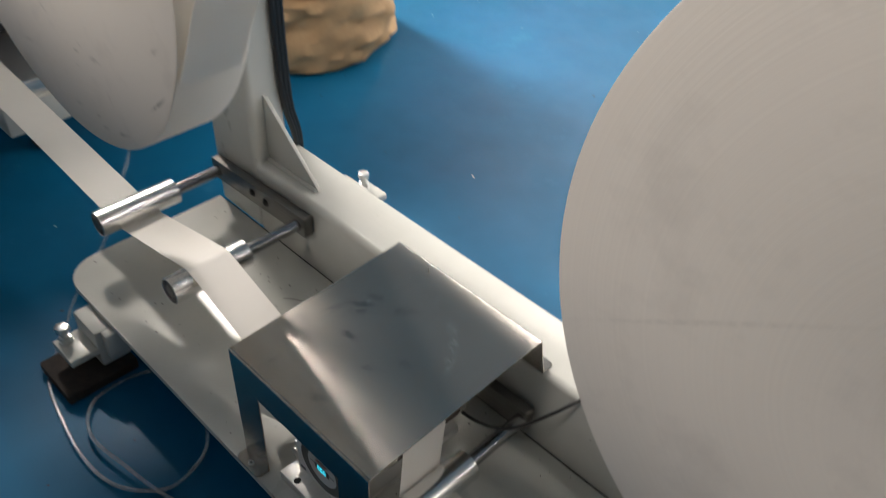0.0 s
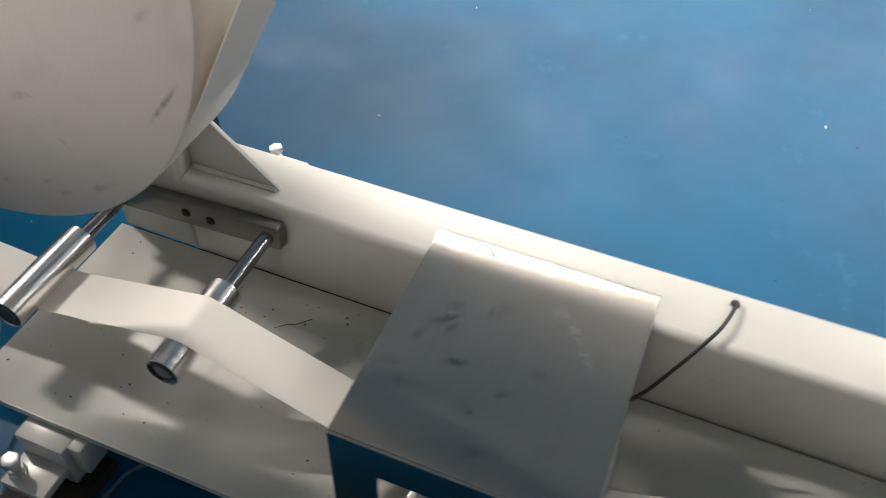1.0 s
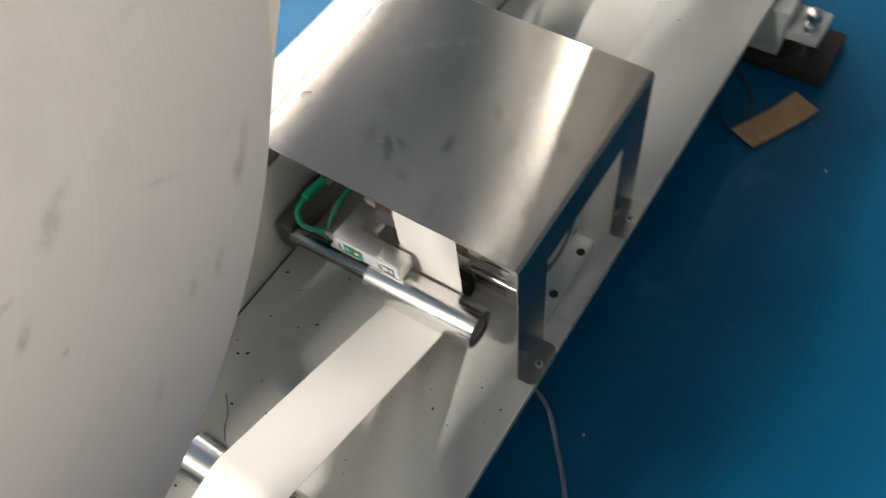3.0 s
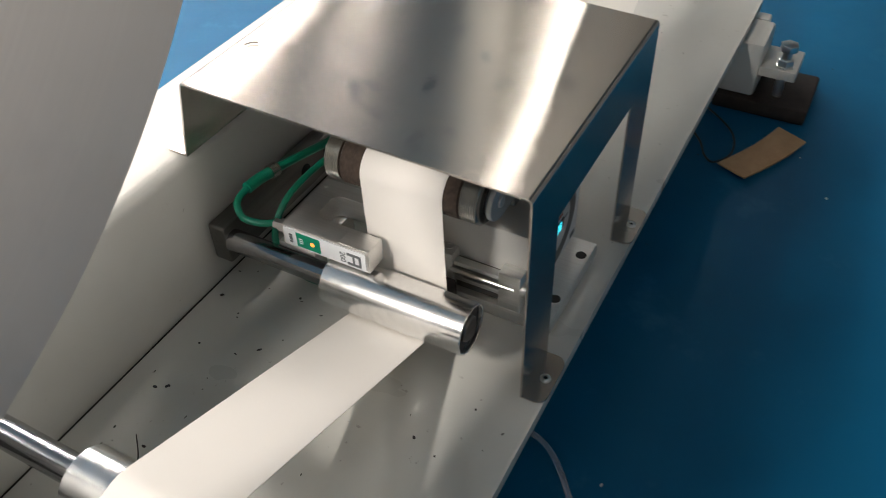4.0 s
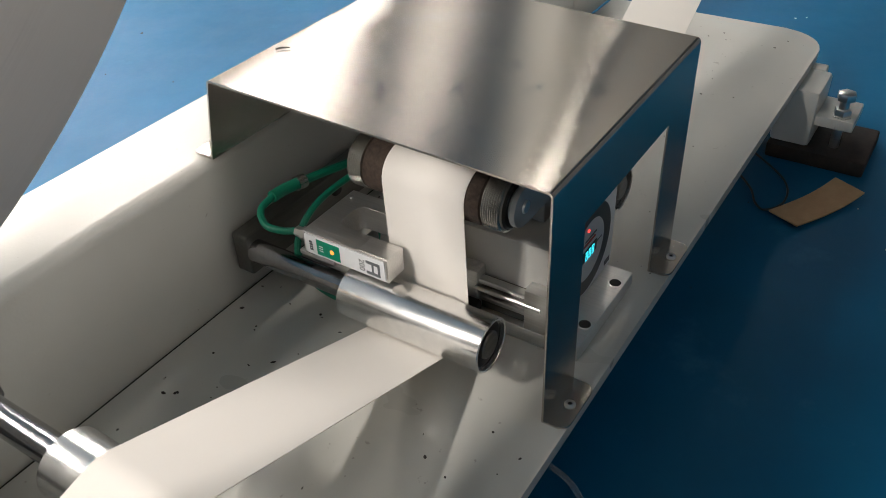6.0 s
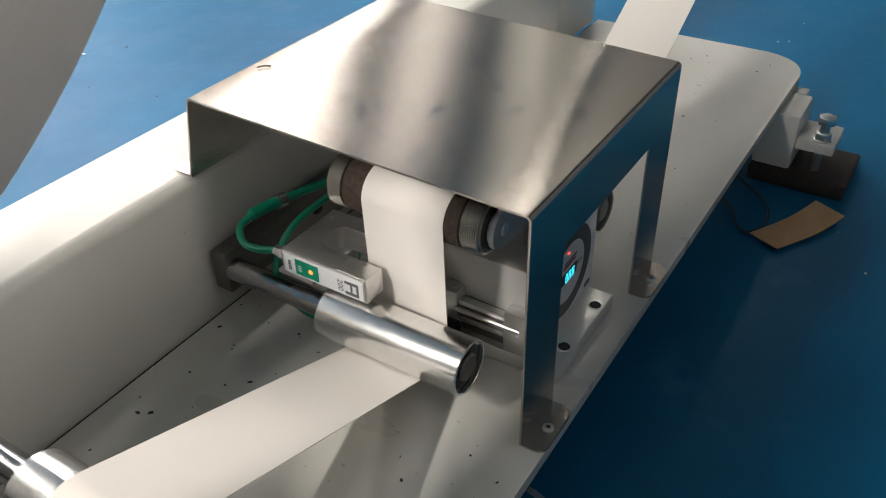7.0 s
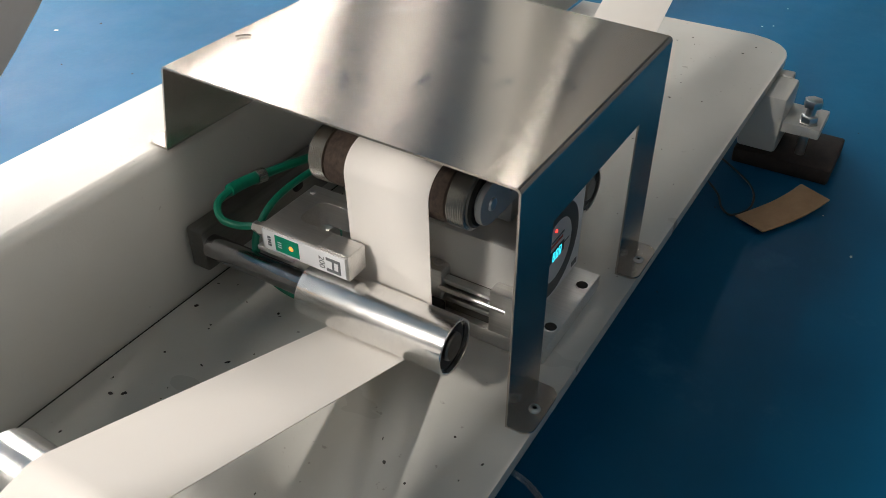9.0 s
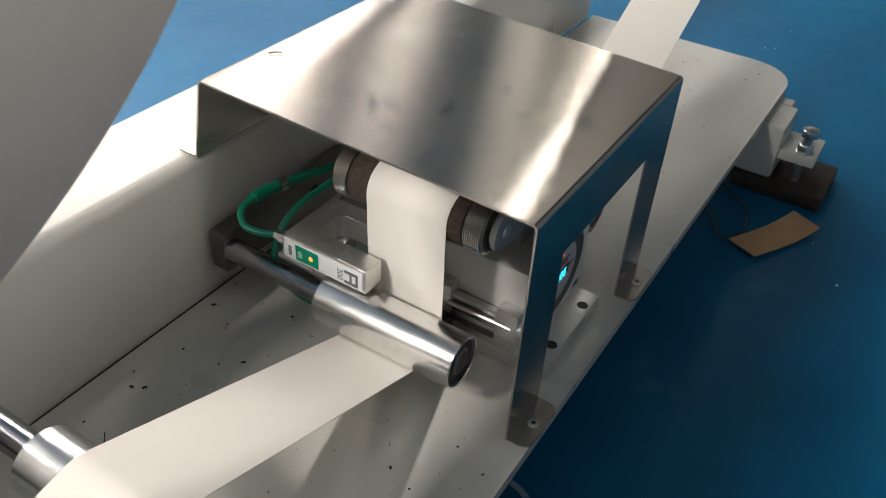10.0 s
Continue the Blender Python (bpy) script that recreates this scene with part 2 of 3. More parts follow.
def part(name, bm, material, parent=None, label="", smooth=True, angle=35):
    """One mesh object out of a bmesh, under its thing."""
    me = bpy.data.meshes.new(name)
    bmesh.ops.recalc_face_normals(bm, faces=bm.faces)
    for e in bm.edges:
        if len(e.link_faces) == 2 and e.calc_face_angle(0) > radians(angle):
            e.smooth = False
    for f in bm.faces:
        f.smooth = smooth
    bm.to_mesh(me)
    bm.free()
    for m in material if isinstance(material, (list, tuple)) else [material]:
        me.materials.append(m)
    ob = new(name, me)
    if parent:
        ob.parent = parent
    if label:
        tagged(ob, label)
    return ob


def thing(name, m, label, category, group="", kind=""):
    ob = new(name)
    ob.matrix_world = m
    ob.empty_display_size = 0.02
    return tagged(ob, label, category, group, kind)


def bev(bm, width, segments=2, edges=None):
    if width:
        bmesh.ops.bevel(bm, geom=list(edges or bm.edges), offset=width, segments=segments, affect="EDGES", profile=0.5, clamp_overlap=True)
    return bm


def box(x0, x1, y0, y1, z0, z1, r=0.0, bm=None):
    b = bmesh.new()
    bmesh.ops.create_cube(b, size=1, matrix=Matrix.Translation(((x0 + x1) / 2, (y0 + y1) / 2, (z0 + z1) / 2)) @ Matrix.Diagonal((x1 - x0, y1 - y0, z1 - z0, 1)))
    bev(b, r)
    return merged(bm, b)


def merged(a, b):
    if a is None:
        return b
    me = bpy.data.meshes.new("joining")
    b.to_mesh(me)
    b.free()
    a.from_mesh(me)
    bpy.data.meshes.remove(me)
    return a


def lathe(profile, m=None, n=48, bm=None, closed=False):
    """Turns (along, radius) pairs round the local y axis."""
    b = bmesh.new()
    rings = []
    for a, r in profile:
        if r < 1e-6:
            rings.append([b.verts.new((0, a, 0))])
        else:
            rings.append([b.verts.new((r * math.cos(2 * math.pi * k / n), a, r * math.sin(2 * math.pi * k / n))) for k in range(n)])
    pairs = list(zip(rings, rings[1:])) + ([(rings[-1], rings[0])] if closed else [])
    for p, q in pairs:
        for k in range(n):
            j = (k + 1) % n
            if len(p) == 1 and len(q) == 1:
                continue
            if len(p) == 1:
                b.faces.new((p[0], q[k], q[j]))
            elif len(q) == 1:
                b.faces.new((p[k], q[0], p[j]))
            else:
                b.faces.new((p[k], q[k], q[j], p[j]))
    if m is not None:
        bmesh.ops.transform(b, matrix=m, verts=b.verts)
    return merged(bm, b)


def prism(points, z0, z1, r=0.0, m=None, bm=None):
    """A flat outline (x, y) raised from z0 to z1."""
    b = bmesh.new()
    low, top = [b.verts.new((x, y, z0)) for x, y in points], [b.verts.new((x, y, z1)) for x, y in points]
    b.faces.new(low[::-1])
    b.faces.new(top)
    for k in range(len(points)):
        j = (k + 1) % len(points)
        b.faces.new((low[k], low[j], top[j], top[k]))
    if r:
        bev(b, r, 2, [e for e in b.edges if e.verts[0].co.z == e.verts[1].co.z])
    if m is not None:
        bmesh.ops.transform(b, matrix=m, verts=b.verts)
    return merged(bm, b)


def rounded(x0, x1, y0, y1, radii, n=8):
    """Outline of a rectangle with corner radii (x0y0, x1y0, x1y1, x0y1)."""
    out = []
    for (cx, cy, sx, sy, a0), r in zip(((x0, y0, 1, 1, 180), (x1, y0, -1, 1, 270), (x1, y1, -1, -1, 0), (x0, y1, 1, -1, 90)), radii):
        if r < 1e-6:
            out.append((cx, cy))
            continue
        for k in range(n + 1):
            a = radians(a0 + 90 * k / n)
            out.append((cx + sx * r + r * math.cos(a), cy + sy * r + r * math.sin(a)))
    return out


def smooth_path(points, n=10):
    """Points along a smooth curve through the given ones."""
    p = [Vector(q) for q in points]
    p = [2 * p[0] - p[1]] + p + [2 * p[-1] - p[-2]]
    out = []
    for a, b, c, d in zip(p, p[1:], p[2:], p[3:]):
        for k in range(n):
            t = k / n
            out.append(0.5 * (2 * b + (c - a) * t + (2 * a - 5 * b + 4 * c - d) * t * t + (3 * b - a - 3 * c + d) * t ** 3))
    return out + [p[-2]]


def hose(points, r, n=10, sides=10, bm=None):
    path = smooth_path(points, n)
    b = bmesh.new()
    rings, side = [], None
    for k, p in enumerate(path):
        way = (path[min(k + 1, len(path) - 1)] - path[max(k - 1, 0)]).normalized()
        side = way.orthogonal().normalized() if side is None else (side - way * side.dot(way)).normalized()
        up = way.cross(side)
        rings.append([b.verts.new(p + r * (math.cos(2 * math.pi * j / sides) * side + math.sin(2 * math.pi * j / sides) * up)) for j in range(sides)])
    for p, q in zip(rings, rings[1:]):
        for k in range(sides):
            j = (k + 1) % sides
            b.faces.new((p[k], p[j], q[j], q[k]))
    b.faces.new(rings[0][::-1])
    b.faces.new(rings[-1])
    return merged(bm, b)


def ribbon(path, y0, y1, thick, drift=None):
    """A band of paper along (x, z) points, between y0 and y1. drift: how far y has moved at each point."""
    b = bmesh.new()
    rows = []
    for k, (x, z) in enumerate(path):
        a, c = Vector(path[max(k - 1, 0)]), Vector(path[min(k + 1, len(path) - 1)])
        w = (c - a).normalized()
        nx, nz = -w.y * thick / 2, w.x * thick / 2
        d = drift(x, z) if drift else 0
        rows.append([b.verts.new(q) for q in ((x - nx, y0 + d, z - nz), (x - nx, y1 + d, z - nz), (x + nx, y1 + d, z + nz), (x + nx, y0 + d, z + nz))])
    for p, q in zip(rows, rows[1:]):
        for k in range(4):
            j = (k + 1) % 4
            b.faces.new((p[k], p[j], q[j], q[k]))
    b.faces.new(rows[0][::-1])
    b.faces.new(rows[-1])
    return b


def belt(stops, step=6.0):
    """A path (x, z) that runs straight from roller to roller; each stop is (x, z, radius, turn), turn +1 with the roller on its left."""
    pts = []
    legs = []
    for (xa, za, ra, sa), (xb, zb, rb, sb) in zip(stops, stops[1:]):
        d = Vector((xb - xa, zb - za))
        L = d.length
        u = d / L
        left = Vector((-u.y, u.x))
        k = (sb * rb - sa * ra) / L
        w = u * math.sqrt(1 - k * k) + left * (-k)
        nl = Vector((-w.y, w.x))
        legs.append((Vector((xa, za)) - nl * sa * ra, Vector((xb, zb)) - nl * sb * rb))
    pts.append(tuple(legs[0][0]))
    for (p, q), (x, z, r, s), nxt in zip(legs, stops[1:], legs[1:] + [None]):
        m = max(2, int((q - p).length / 0.03))
        pts += [tuple(p.lerp(q, k / m)) for k in range(1, m + 1)]
        if nxt and r:
            c = Vector((x, z))
            a0, a1 = math.atan2(*(q - c).yx), math.atan2(*(nxt[0] - c).yx)
            while s > 0 and a1 < a0:
                a1 += 2 * math.pi
            while s < 0 and a1 > a0:
                a1 -= 2 * math.pi
            n = max(1, int(abs(a1 - a0) / radians(step)))
            pts += [(x + r * math.cos(a0 + (a1 - a0) * k / n), z + r * math.sin(a0 + (a1 - a0) * k / n)) for k in range(1, n + 1)]
    return pts


# ---- setting ----
PLATE, BEAM = 0.110, 0.2485
FRONT, WALL, BACK = -0.0175, 0.306, 0.404

floor = part("floor", box(-6, 8, -3.6, 8, -0.2, 0.0), FLOOR)
tagged(floor, "glossy blue coated factory floor with scuffs", "floor", kind="structure")
for nm, b in (("wall_north", (-6.2, 8.2, 8, 8.2)), ("wall_south", (-6.2, 8.2, -3.8, -3.6)), ("wall_west", (-6.2, -6, -3.6, 8)), ("wall_east", (8, 8.2, -3.6, 8))):
    tagged(part(nm, box(*b, -0.2, CEIL), PLASTER), "plain painted factory wall", "wall", kind="structure")
tagged(part("ceiling", box(-6.2, 8.2, -3.8, 8.2, CEIL, CEIL + 0.2), CEILING), "plain pale ceiling", "ceiling", kind="structure")

# unseen, added to keep the south lamp off the front floor and beam face
tagged(part("light_block_wall", box(-4.0, 4.5, -0.80, -0.70, 0.0, 1.24, 0.004), BLOCK_WALL), "added dark wall out of view that blocks low light from the south", "wall", kind="structure")

# ---- machine frame ----
LEFT, RIGHT = -0.52, 0.82
COLS = ((-0.52, -0.385), (0.680, 0.82))
frame_ = thing("web_machine", pose(0, 0, 0), "pale grey painted welded steel machine frame on feet", "machine")
part("base_plate", prism(rounded(LEFT, RIGHT, FRONT, WALL - 0.0035, (0.06, 0.06, 0, 0)), PLATE - 0.012, PLATE, 0.0015), ENAMEL, frame_)
# black strip that paints the shade in the open joint before the beam
part("joint_gap_shade", box(LEFT + 0.02, RIGHT - 0.02, WALL - 0.0034, WALL - 0.0003, PLATE - 0.011, PLATE - 0.0025), HOLE, frame_)
beam_outline = rounded(WALL, BACK, PLATE - 0.012, BEAM, (0, 0.004, 0.010, 0.0115), 8)
part("beam", prism(beam_outline, COLS[0][1], COLS[1][0], 0, Matrix(((0, 0, 1, 0), (1, 0, 0, 0), (0, 1, 0, 0), (0, 0, 0, 1)))), ENAMEL_BEAM, frame_)
for x0, x1 in COLS:
    part("column", prism(rounded(x0, x1, WALL, 0.378, (0.012,) * 4, 6), PLATE, 1.35), ENAMEL, frame_)
part("rear_flange", box(-0.463, -0.455, 0.3785, 0.430, 0.345, 1.35, 0.002), ENAMEL, frame_)
side = Matrix(((1, 0, 0, 0), (0, 0, -1, 0), (0, 1, 0, 0), (0, 0, 0, 1)))
for foot, s in ((COLS[0][1], 1), (COLS[1][0], -1)):
    tri = [(foot, BEAM), (foot + s * 0.136, BEAM), (foot + s * 0.133, BEAM + 0.006), (foot + s * 0.004, BEAM + 0.124), (foot, BEAM + 0.124)]
    part("gusset", prism(tri if s > 0 else tri[::-1], -0.341, -0.334, 0.001, side), ENAMEL, frame_)
    # weld seam at the foot of the gusset
    part("weld_bead", hose([(foot + s * 0.004, 0.331, BEAM + 0.002), (foot + s * 0.07, 0.332, BEAM + 0.0025), (foot + s * 0.132, 0.333, BEAM + 0.002)], 0.004, 6, 6), ENAMEL, frame_)


def foot(x, y, out, m=ENAMEL):
    """A levelling foot under the plate's edge; out: -1 towards the front, +1 behind."""
    y0, y1 = sorted((y, y + out * 0.05))
    part("foot_block", box(x - 0.043, x + 0.030, y0, y1, 0.0205, PLATE - 0.0125, 0.005), ENAMEL, frame_)
    u0, u1 = sorted((y + out * 0.004, y + out * 0.040))
    part("foot_lip", box(x + 0.0302, x + 0.050, u0, u1, 0.045, PLATE - 0.0125, 0.003), ENAMEL, frame_)
    t0, t1 = sorted((y + out * 0.047, y + out * 0.096))
    part("foot_tab", box(x - 0.036, x + 0.028, t0, t1, 0.050, 0.064, 0.002), ENAMEL, frame_)
    bolt = part("levelling_bolt", lathe([(0.0195, 0.0), (0.0195, 0.006), (0.088, 0.006), (0.088, 0.0)], pose(x - 0.022, y + out * 0.078, 0, 90), 16), ZINC, frame_)
    for z, h, r in ((0.064, 0.002, 0.0125), (0.066, 0.009, 0.0108), (0.087, 0.010, 0.0118)):
        ring = [(r * math.cos(radians(60 * k)), r * math.sin(radians(60 * k))) for k in range(6)]
        part("hex_nut", prism(ring, z, z + h, 0.0012, pose(x - 0.022, y + out * 0.078, 0, 0, 0, 15)), ZINC, bolt)


foot(0.705, FRONT + 0.022, -1)
foot(-0.385, FRONT + 0.022, -1)
foot(-0.385, 0.487, 1)
foot(0.705, 0.487, 1)
for x in (-0.385, 0.705):
    part("rear_outrigger", box(x - 0.04, x + 0.04, BACK, 0.517, 0.03, 0.098, 0.003), ENAMEL, frame_)
for x, y in ((0.705, -0.06), (-0.385, -0.06)):
    pad = part("rubber_pad", prism(rounded(x - 0.052, x + 0.050, y - 0.058, y + 0.064, (0.004,) * 4, 3), 0, 0.020, 0.002), RUBBER)
    tagged(pad, "thick black rubber pad under a machine foot", "rubber pad", "pads under the feet")

# ---- rollers ----
RB = 0.0222
bar = Matrix(((1, 0, 0, 0), (0, 0, -1, 0), (0, 1, 0, 0), (0, 0, 0, 1)))


barrels = []


def roller(x, z, y0, y1, label, turn, shaft_end=0.284):
    """A turned barrel on a fixed shaft that stands out from the bracket bar."""
    ob = thing("idler_roller", pose(x, 0, z), label, "roller", "idler rollers")
    c = 0.0005
    prof = [(y0 + 0.005, 0.0135), (y0 + 0.005, RB - 0.0026), (y0 + 0.0006, RB - 0.0022), (y0, RB - 0.0016), (y0, RB - c), (y0 + c, RB), (y1 - c, RB), (y1, RB - c), (y1, 0.0105)]
    barrels.append((part("barrel", lathe(prof, None, 64), BARREL, ob), turn))
    part("shaft", lathe([(y1 - 0.01, 0.0), (y1 - 0.01, 0.0102), (shaft_end, 0.0102), (shaft_end, 0)], None, 40), SHAFT, ob)
    part("bearing_seal", lathe([(y0 + 0.0042, 0.0), (y0 + 0.0042, 0.0185), (y0 + 0.0060, 0.0190)], None, 40), BLACK, ob)
    cap = lathe([(y0 + 0.0005, 0.0), (y0 + 0.0005, 0.0098), (y0 + 0.0020, 0.0112), (y0 + 0.0045, 0.0112)], None, 32)
    part("end_nut", cap, DARK_STEEL, ob)
    return ob


CHROME = "polished aluminium idler roller on a ground steel shaft"
R1, R2, R3 = (-0.477, 0.198), (-0.2446, 0.2105), (0.0075, 0.1597)
MID = 0.1315
S3 = (2 * MID - R3[0] - 0.004, 0.1597)
roller(*R1, 0.050, 0.194, CHROME, -1)
roller(*R2, 0.046, 0.182, CHROME, 1)
roller(*R3, 0.048, 0.178, CHROME, -1)
roller(*S3, 0.048, 0.178, CHROME, -1)


def bracket(xa, za, xb, zb, h=0.040):
    """A flat steel bar, bolted to the frame, that carries two shafts."""
    ob = thing("roller_bracket", pose(0, 0, 0), "dark steel bar bolted to the machine frame", "bracket", "roller brackets")
    tilt = math.atan2(zb - za, xb - xa)
    L = math.hypot(xb - xa, zb - za)
    m = Matrix.Translation(((xa + xb) / 2, 0, (za + zb) / 2)) @ Matrix.Rotation(-tilt, 4, "Y") @ bar
    part("bar", prism(rounded(-L / 2 - 0.019, L / 2 + 0.019, -h / 2, h / 2, (0.003,) * 4, 3), -0.3015, -0.284, 0.0015, m), DARK_STEEL, ob)
    for x in (-L * 0.05, L * 0.12):
        part("socket_screw", lathe([(-0.003, 0), (-0.003, 0.004), (0.0, 0.007), (0.001, 0.007)], Matrix.Translation(((xa + xb) / 2 + x, 0.2835, (za + zb) / 2 + 0.002)), 20), HOLE, ob)
    return ob


bracket(*R1, *R2)
bracket(R3[0] + 0.010, 0.158, S3[0] - 0.010, 0.158)

# ---- paper ----
G1, G2 = (0.0500, 0.2600), (2 * MID - 0.0500, 0.2600)
GR = 0.0222
WEB0, WEB1 = 0.0835, 0.1545
T = 0.0004
web = belt([(-2.2, 0.300, 0, 1), (*R1, RB + T, 1), (*R2, RB + T, -1), (*R3, RB + T, 1), (*G1, GR + T, -1), (*G2, GR + T, -1), (*S3, RB + T, 1), (0.730, 0.74, 0.3135, 1), (1.4, 0.9, 0, 1)])
web = web[: next(k for k, p in enumerate(web) if p[0] > 0.73)]


def web_drift(x, z):
    """The web wanders a little sideways between the rollers."""
    return float(np.interp(x, (-0.48, -0.245, 0.0, 0.05, 0.2, 0.30), (0, -0.004, 0, -0.003, -0.004, -0.014)))


tagged(part("paper_web", ribbon(web, WEB0, WEB1, 0.0005, web_drift), PAPER), "narrow white paper web running over the rollers", "paper web")

ROLLS = ((-0.4505, 0.7416, 0.3475, 0.062, 0.160), (0.730, 0.74, 0.313, 0.050, 0.155))
SMUDGES = [
    (0.2620, -0.1930, 40, 0.040, 0.0040, 0.9), (0.2700, -0.1880, 44, 0.022, 0.0030, 0.5), (0.2800, -0.1150, 30, 0.022, 0.0060, 0.4),
    (0.0980, -0.1970, 8, 0.014, 0.0080, 0.42), (0.1100, -0.1945, -10, 0.016, 0.0050, 0.3), (0.1450, -0.2920, 20, 0.026, 0.0050, 0.4),
    (0.1360, -0.2945, 30, 0.016, 0.0070, 0.3), (0.0860, -0.3080, 20, 0.014, 0.0060, 0.4), (0.0515, -0.2020, 8, 0.014, 0.0050, 0.38),
    (0.0430, -0.2270, 0, 0.0035, 0.0030, 0.95), (0.0700, -0.2950, 30, 0.012, 0.0050, 0.28), (0.1240, -0.2460, -65, 0.020, 0.0030, 0.28),
    (0.3330, -0.1200, 55, 0.016, 0.0030, 0.5), (-0.0280, -0.1670, -40, 0.014, 0.0040, 0.5), (0.0660, -0.1880, -30, 0.010, 0.0030, 0.4),
    (-0.1200, -0.2500, 10, 0.026, 0.0080, 0.25), (0.0100, -0.3000, 14, 0.020, 0.0060, 0.25), (-0.2000, 0.1000, 70, 0.040, 0.0100, 0.25),
]
SIDE_L = roll_side_material("wound_paper_edge_marked", SMUDGES)
SIDE_R = roll_side_material("wound_paper_edge", [(-0.2, -0.02, 35, 0.16, 0.004, 0.16), (-0.12, 0.18, 20, 0.05, 0.02, 0.15)])


def paper_roll(x, z, r, y0, y1, side_mat, label):
    ob = thing("paper_roll", pose(x, y0, z), label, "paper roll", "paper rolls")
    d = y1 - y0
    part("wound_edge", lathe([(0.002, 0.045), (0.0, 0.048), (0.0, r - 0.0015), (0.0012, r - 0.0002)], None, 160), side_mat, ob, angle=60)
    part("outer_wrap", lathe([(0.0012, r - 0.0002), (0.002, r), (d - 0.002, r), (d, r - 0.0015), (d, 0.045)], None, 160), PAPER, ob, angle=60)
    part("core", lathe([(0.001, 0.038), (0.001, 0.046), (d, 0.046), (d, 0.038)], None, 48, closed=True), CARD, ob)
    return ob


roll_left = paper_roll(*ROLLS[0], SIDE_L, "large white paper roll with black smudges on its side")
roll_right = paper_roll(*ROLLS[1], SIDE_R, "large clean white paper roll held up on a spindle")
for x, z, *_ in ROLLS:
    sp = thing("roll_spindle", pose(x, 0, z), "steel spindle that carries a paper roll", "spindle", "roll spindles")
    part("axle", lathe([(0.03, 0), (0.03, 0.0375), (0.165, 0.0375), (0.165, 0.02), (0.3015, 0.02)], None, 40), SHAFT, sp)

# the paper that leaves the marked roll, upwards
TA = radians(-27.9)
slack = ROLLS[0][2] + 0.002
tx, tz = ROLLS[0][0] + slack * math.cos(TA), ROLLS[0][1] + slack * math.sin(TA)
off_roll = [(tx + 0.468 * 0.02, tz + 0.884 * 0.02)] + [(tx + 0.468 * d, tz + 0.884 * d) for d in [0.05 * k for k in range(1, 30)]]
tagged(part("paper_strip", ribbon(off_roll, 0.066, 0.150, 0.0005), PAPER), "white paper strip drawn upwards off the roll", "paper strip")

# ---- cover ----
CX, CD = 0.262, 0.2905
FOOT = 0.305
ZF, ZB = 0.3135, 0.3225
TH = 0.0016


def arc(cx, cz, r, a0, a1, n=5):
    return [(cx + r * math.cos(radians(a0 + (a1 - a0) * k / n)), cz + r * math.sin(radians(a0 + (a1 - a0) * k / n))) for k in range(n + 1)]


def strip(x0, x1, outline, bm):
    """A closed (y, z) outline drawn from x0 to x1."""
    return prism(outline, x0, x1, 0, Matrix(((0, 0, 1, 0), (1, 0, 0, 0), (0, 1, 0, 0), (0, 0, 0, 1))), bm)


def sheet(line, thick):
    """A folded sheet's (y, z) outline from its outer line."""
    out, inner = [], []
    for k, p in enumerate(line):
        a, b = Vector(line[max(k - 1, 0)]), Vector(line[min(k + 1, len(line) - 1)])
        w = (b - a).normalized()
        inner.append((p[0] + w.y * thick, p[1] - w.x * thick))
    return list(line) + inner[::-1]


cover = thing("machine_cover", pose(0, 0, 0), "brushed stainless steel sheet cover with a cut-out front", "cover")
fold = 0.004
EDGE = ZF - fold - 0.001
top_line = [(0, EDGE)] + arc(fold, ZF - fold, fold, 180, 90) + [(CD * k / 6, ZF + (ZB - ZF) * k / 6) for k in range(1, 6)] + arc(CD - fold, ZB - fold, fold, 90, 0)
part("top_sheet", strip(0, CX, sheet(top_line + [(FOOT, BEAM + 0.0025)], TH), None), STAINLESS, cover)
part("front_lintel", box(0.052, 0.2075, 0.0, TH, 0.2605, EDGE), STAINLESS, cover)
for x0, x1 in ((0, 0.052), (0.2075, CX)):
    part("front_leg", box(x0, x1, 0.0, TH, PLATE + 0.002, EDGE), STAINLESS, cover)
part("back_flange", prism(rounded(0, CX, FOOT - TH, FOOT + 0.021, (0, 0, 0.006, 0.006)), BEAM + 0.0005, BEAM + 0.0025), STAINLESS, cover)
for x0, x1 in ((0, 0.052), (0.2075, CX)):
    fl = part("mounting_flange", prism(rounded(x0, x1, -0.0185, TH, (0.009, 0.009, 0, 0)), PLATE + 0.0003, PLATE + 0.002), STAINLESS, cover)
    xs = (x0 + x1) / 2 - (0.001 if x0 == 0 else -0.001)
    part("button_screw", lathe([(0.0, 0.0045), (0.0012, 0.0044), (0.0022, 0.0034), (0.0024, 0.0022), (0.0010, 0.0020), (0.0010, 0)], pose(xs, -0.0098, PLATE + 0.002, 90) @ pose(0, 0, 0, 0, 0, 0), 24), ZINC, fl)
    part("socket", lathe([(0.0012, 0), (0.0012, 0.0020)], pose(xs, -0.0098, PLATE + 0.002, 90), 6), HOLE, fl)
for x in (0.03, CX - 0.03):
    part("pan_screw", lathe([(0.0, 0.0042), (0.0014, 0.0036), (0.002, 0.0018), (0.002, 0)], pose(x, FOOT + 0.013, BEAM + 0.0025, 90), 20), ZINC, cover)

HOUSING = paint_material("pale_cast_housing", (0.55, 0.55, 0.53), (0.47, 0.47, 0.45), 0.4)

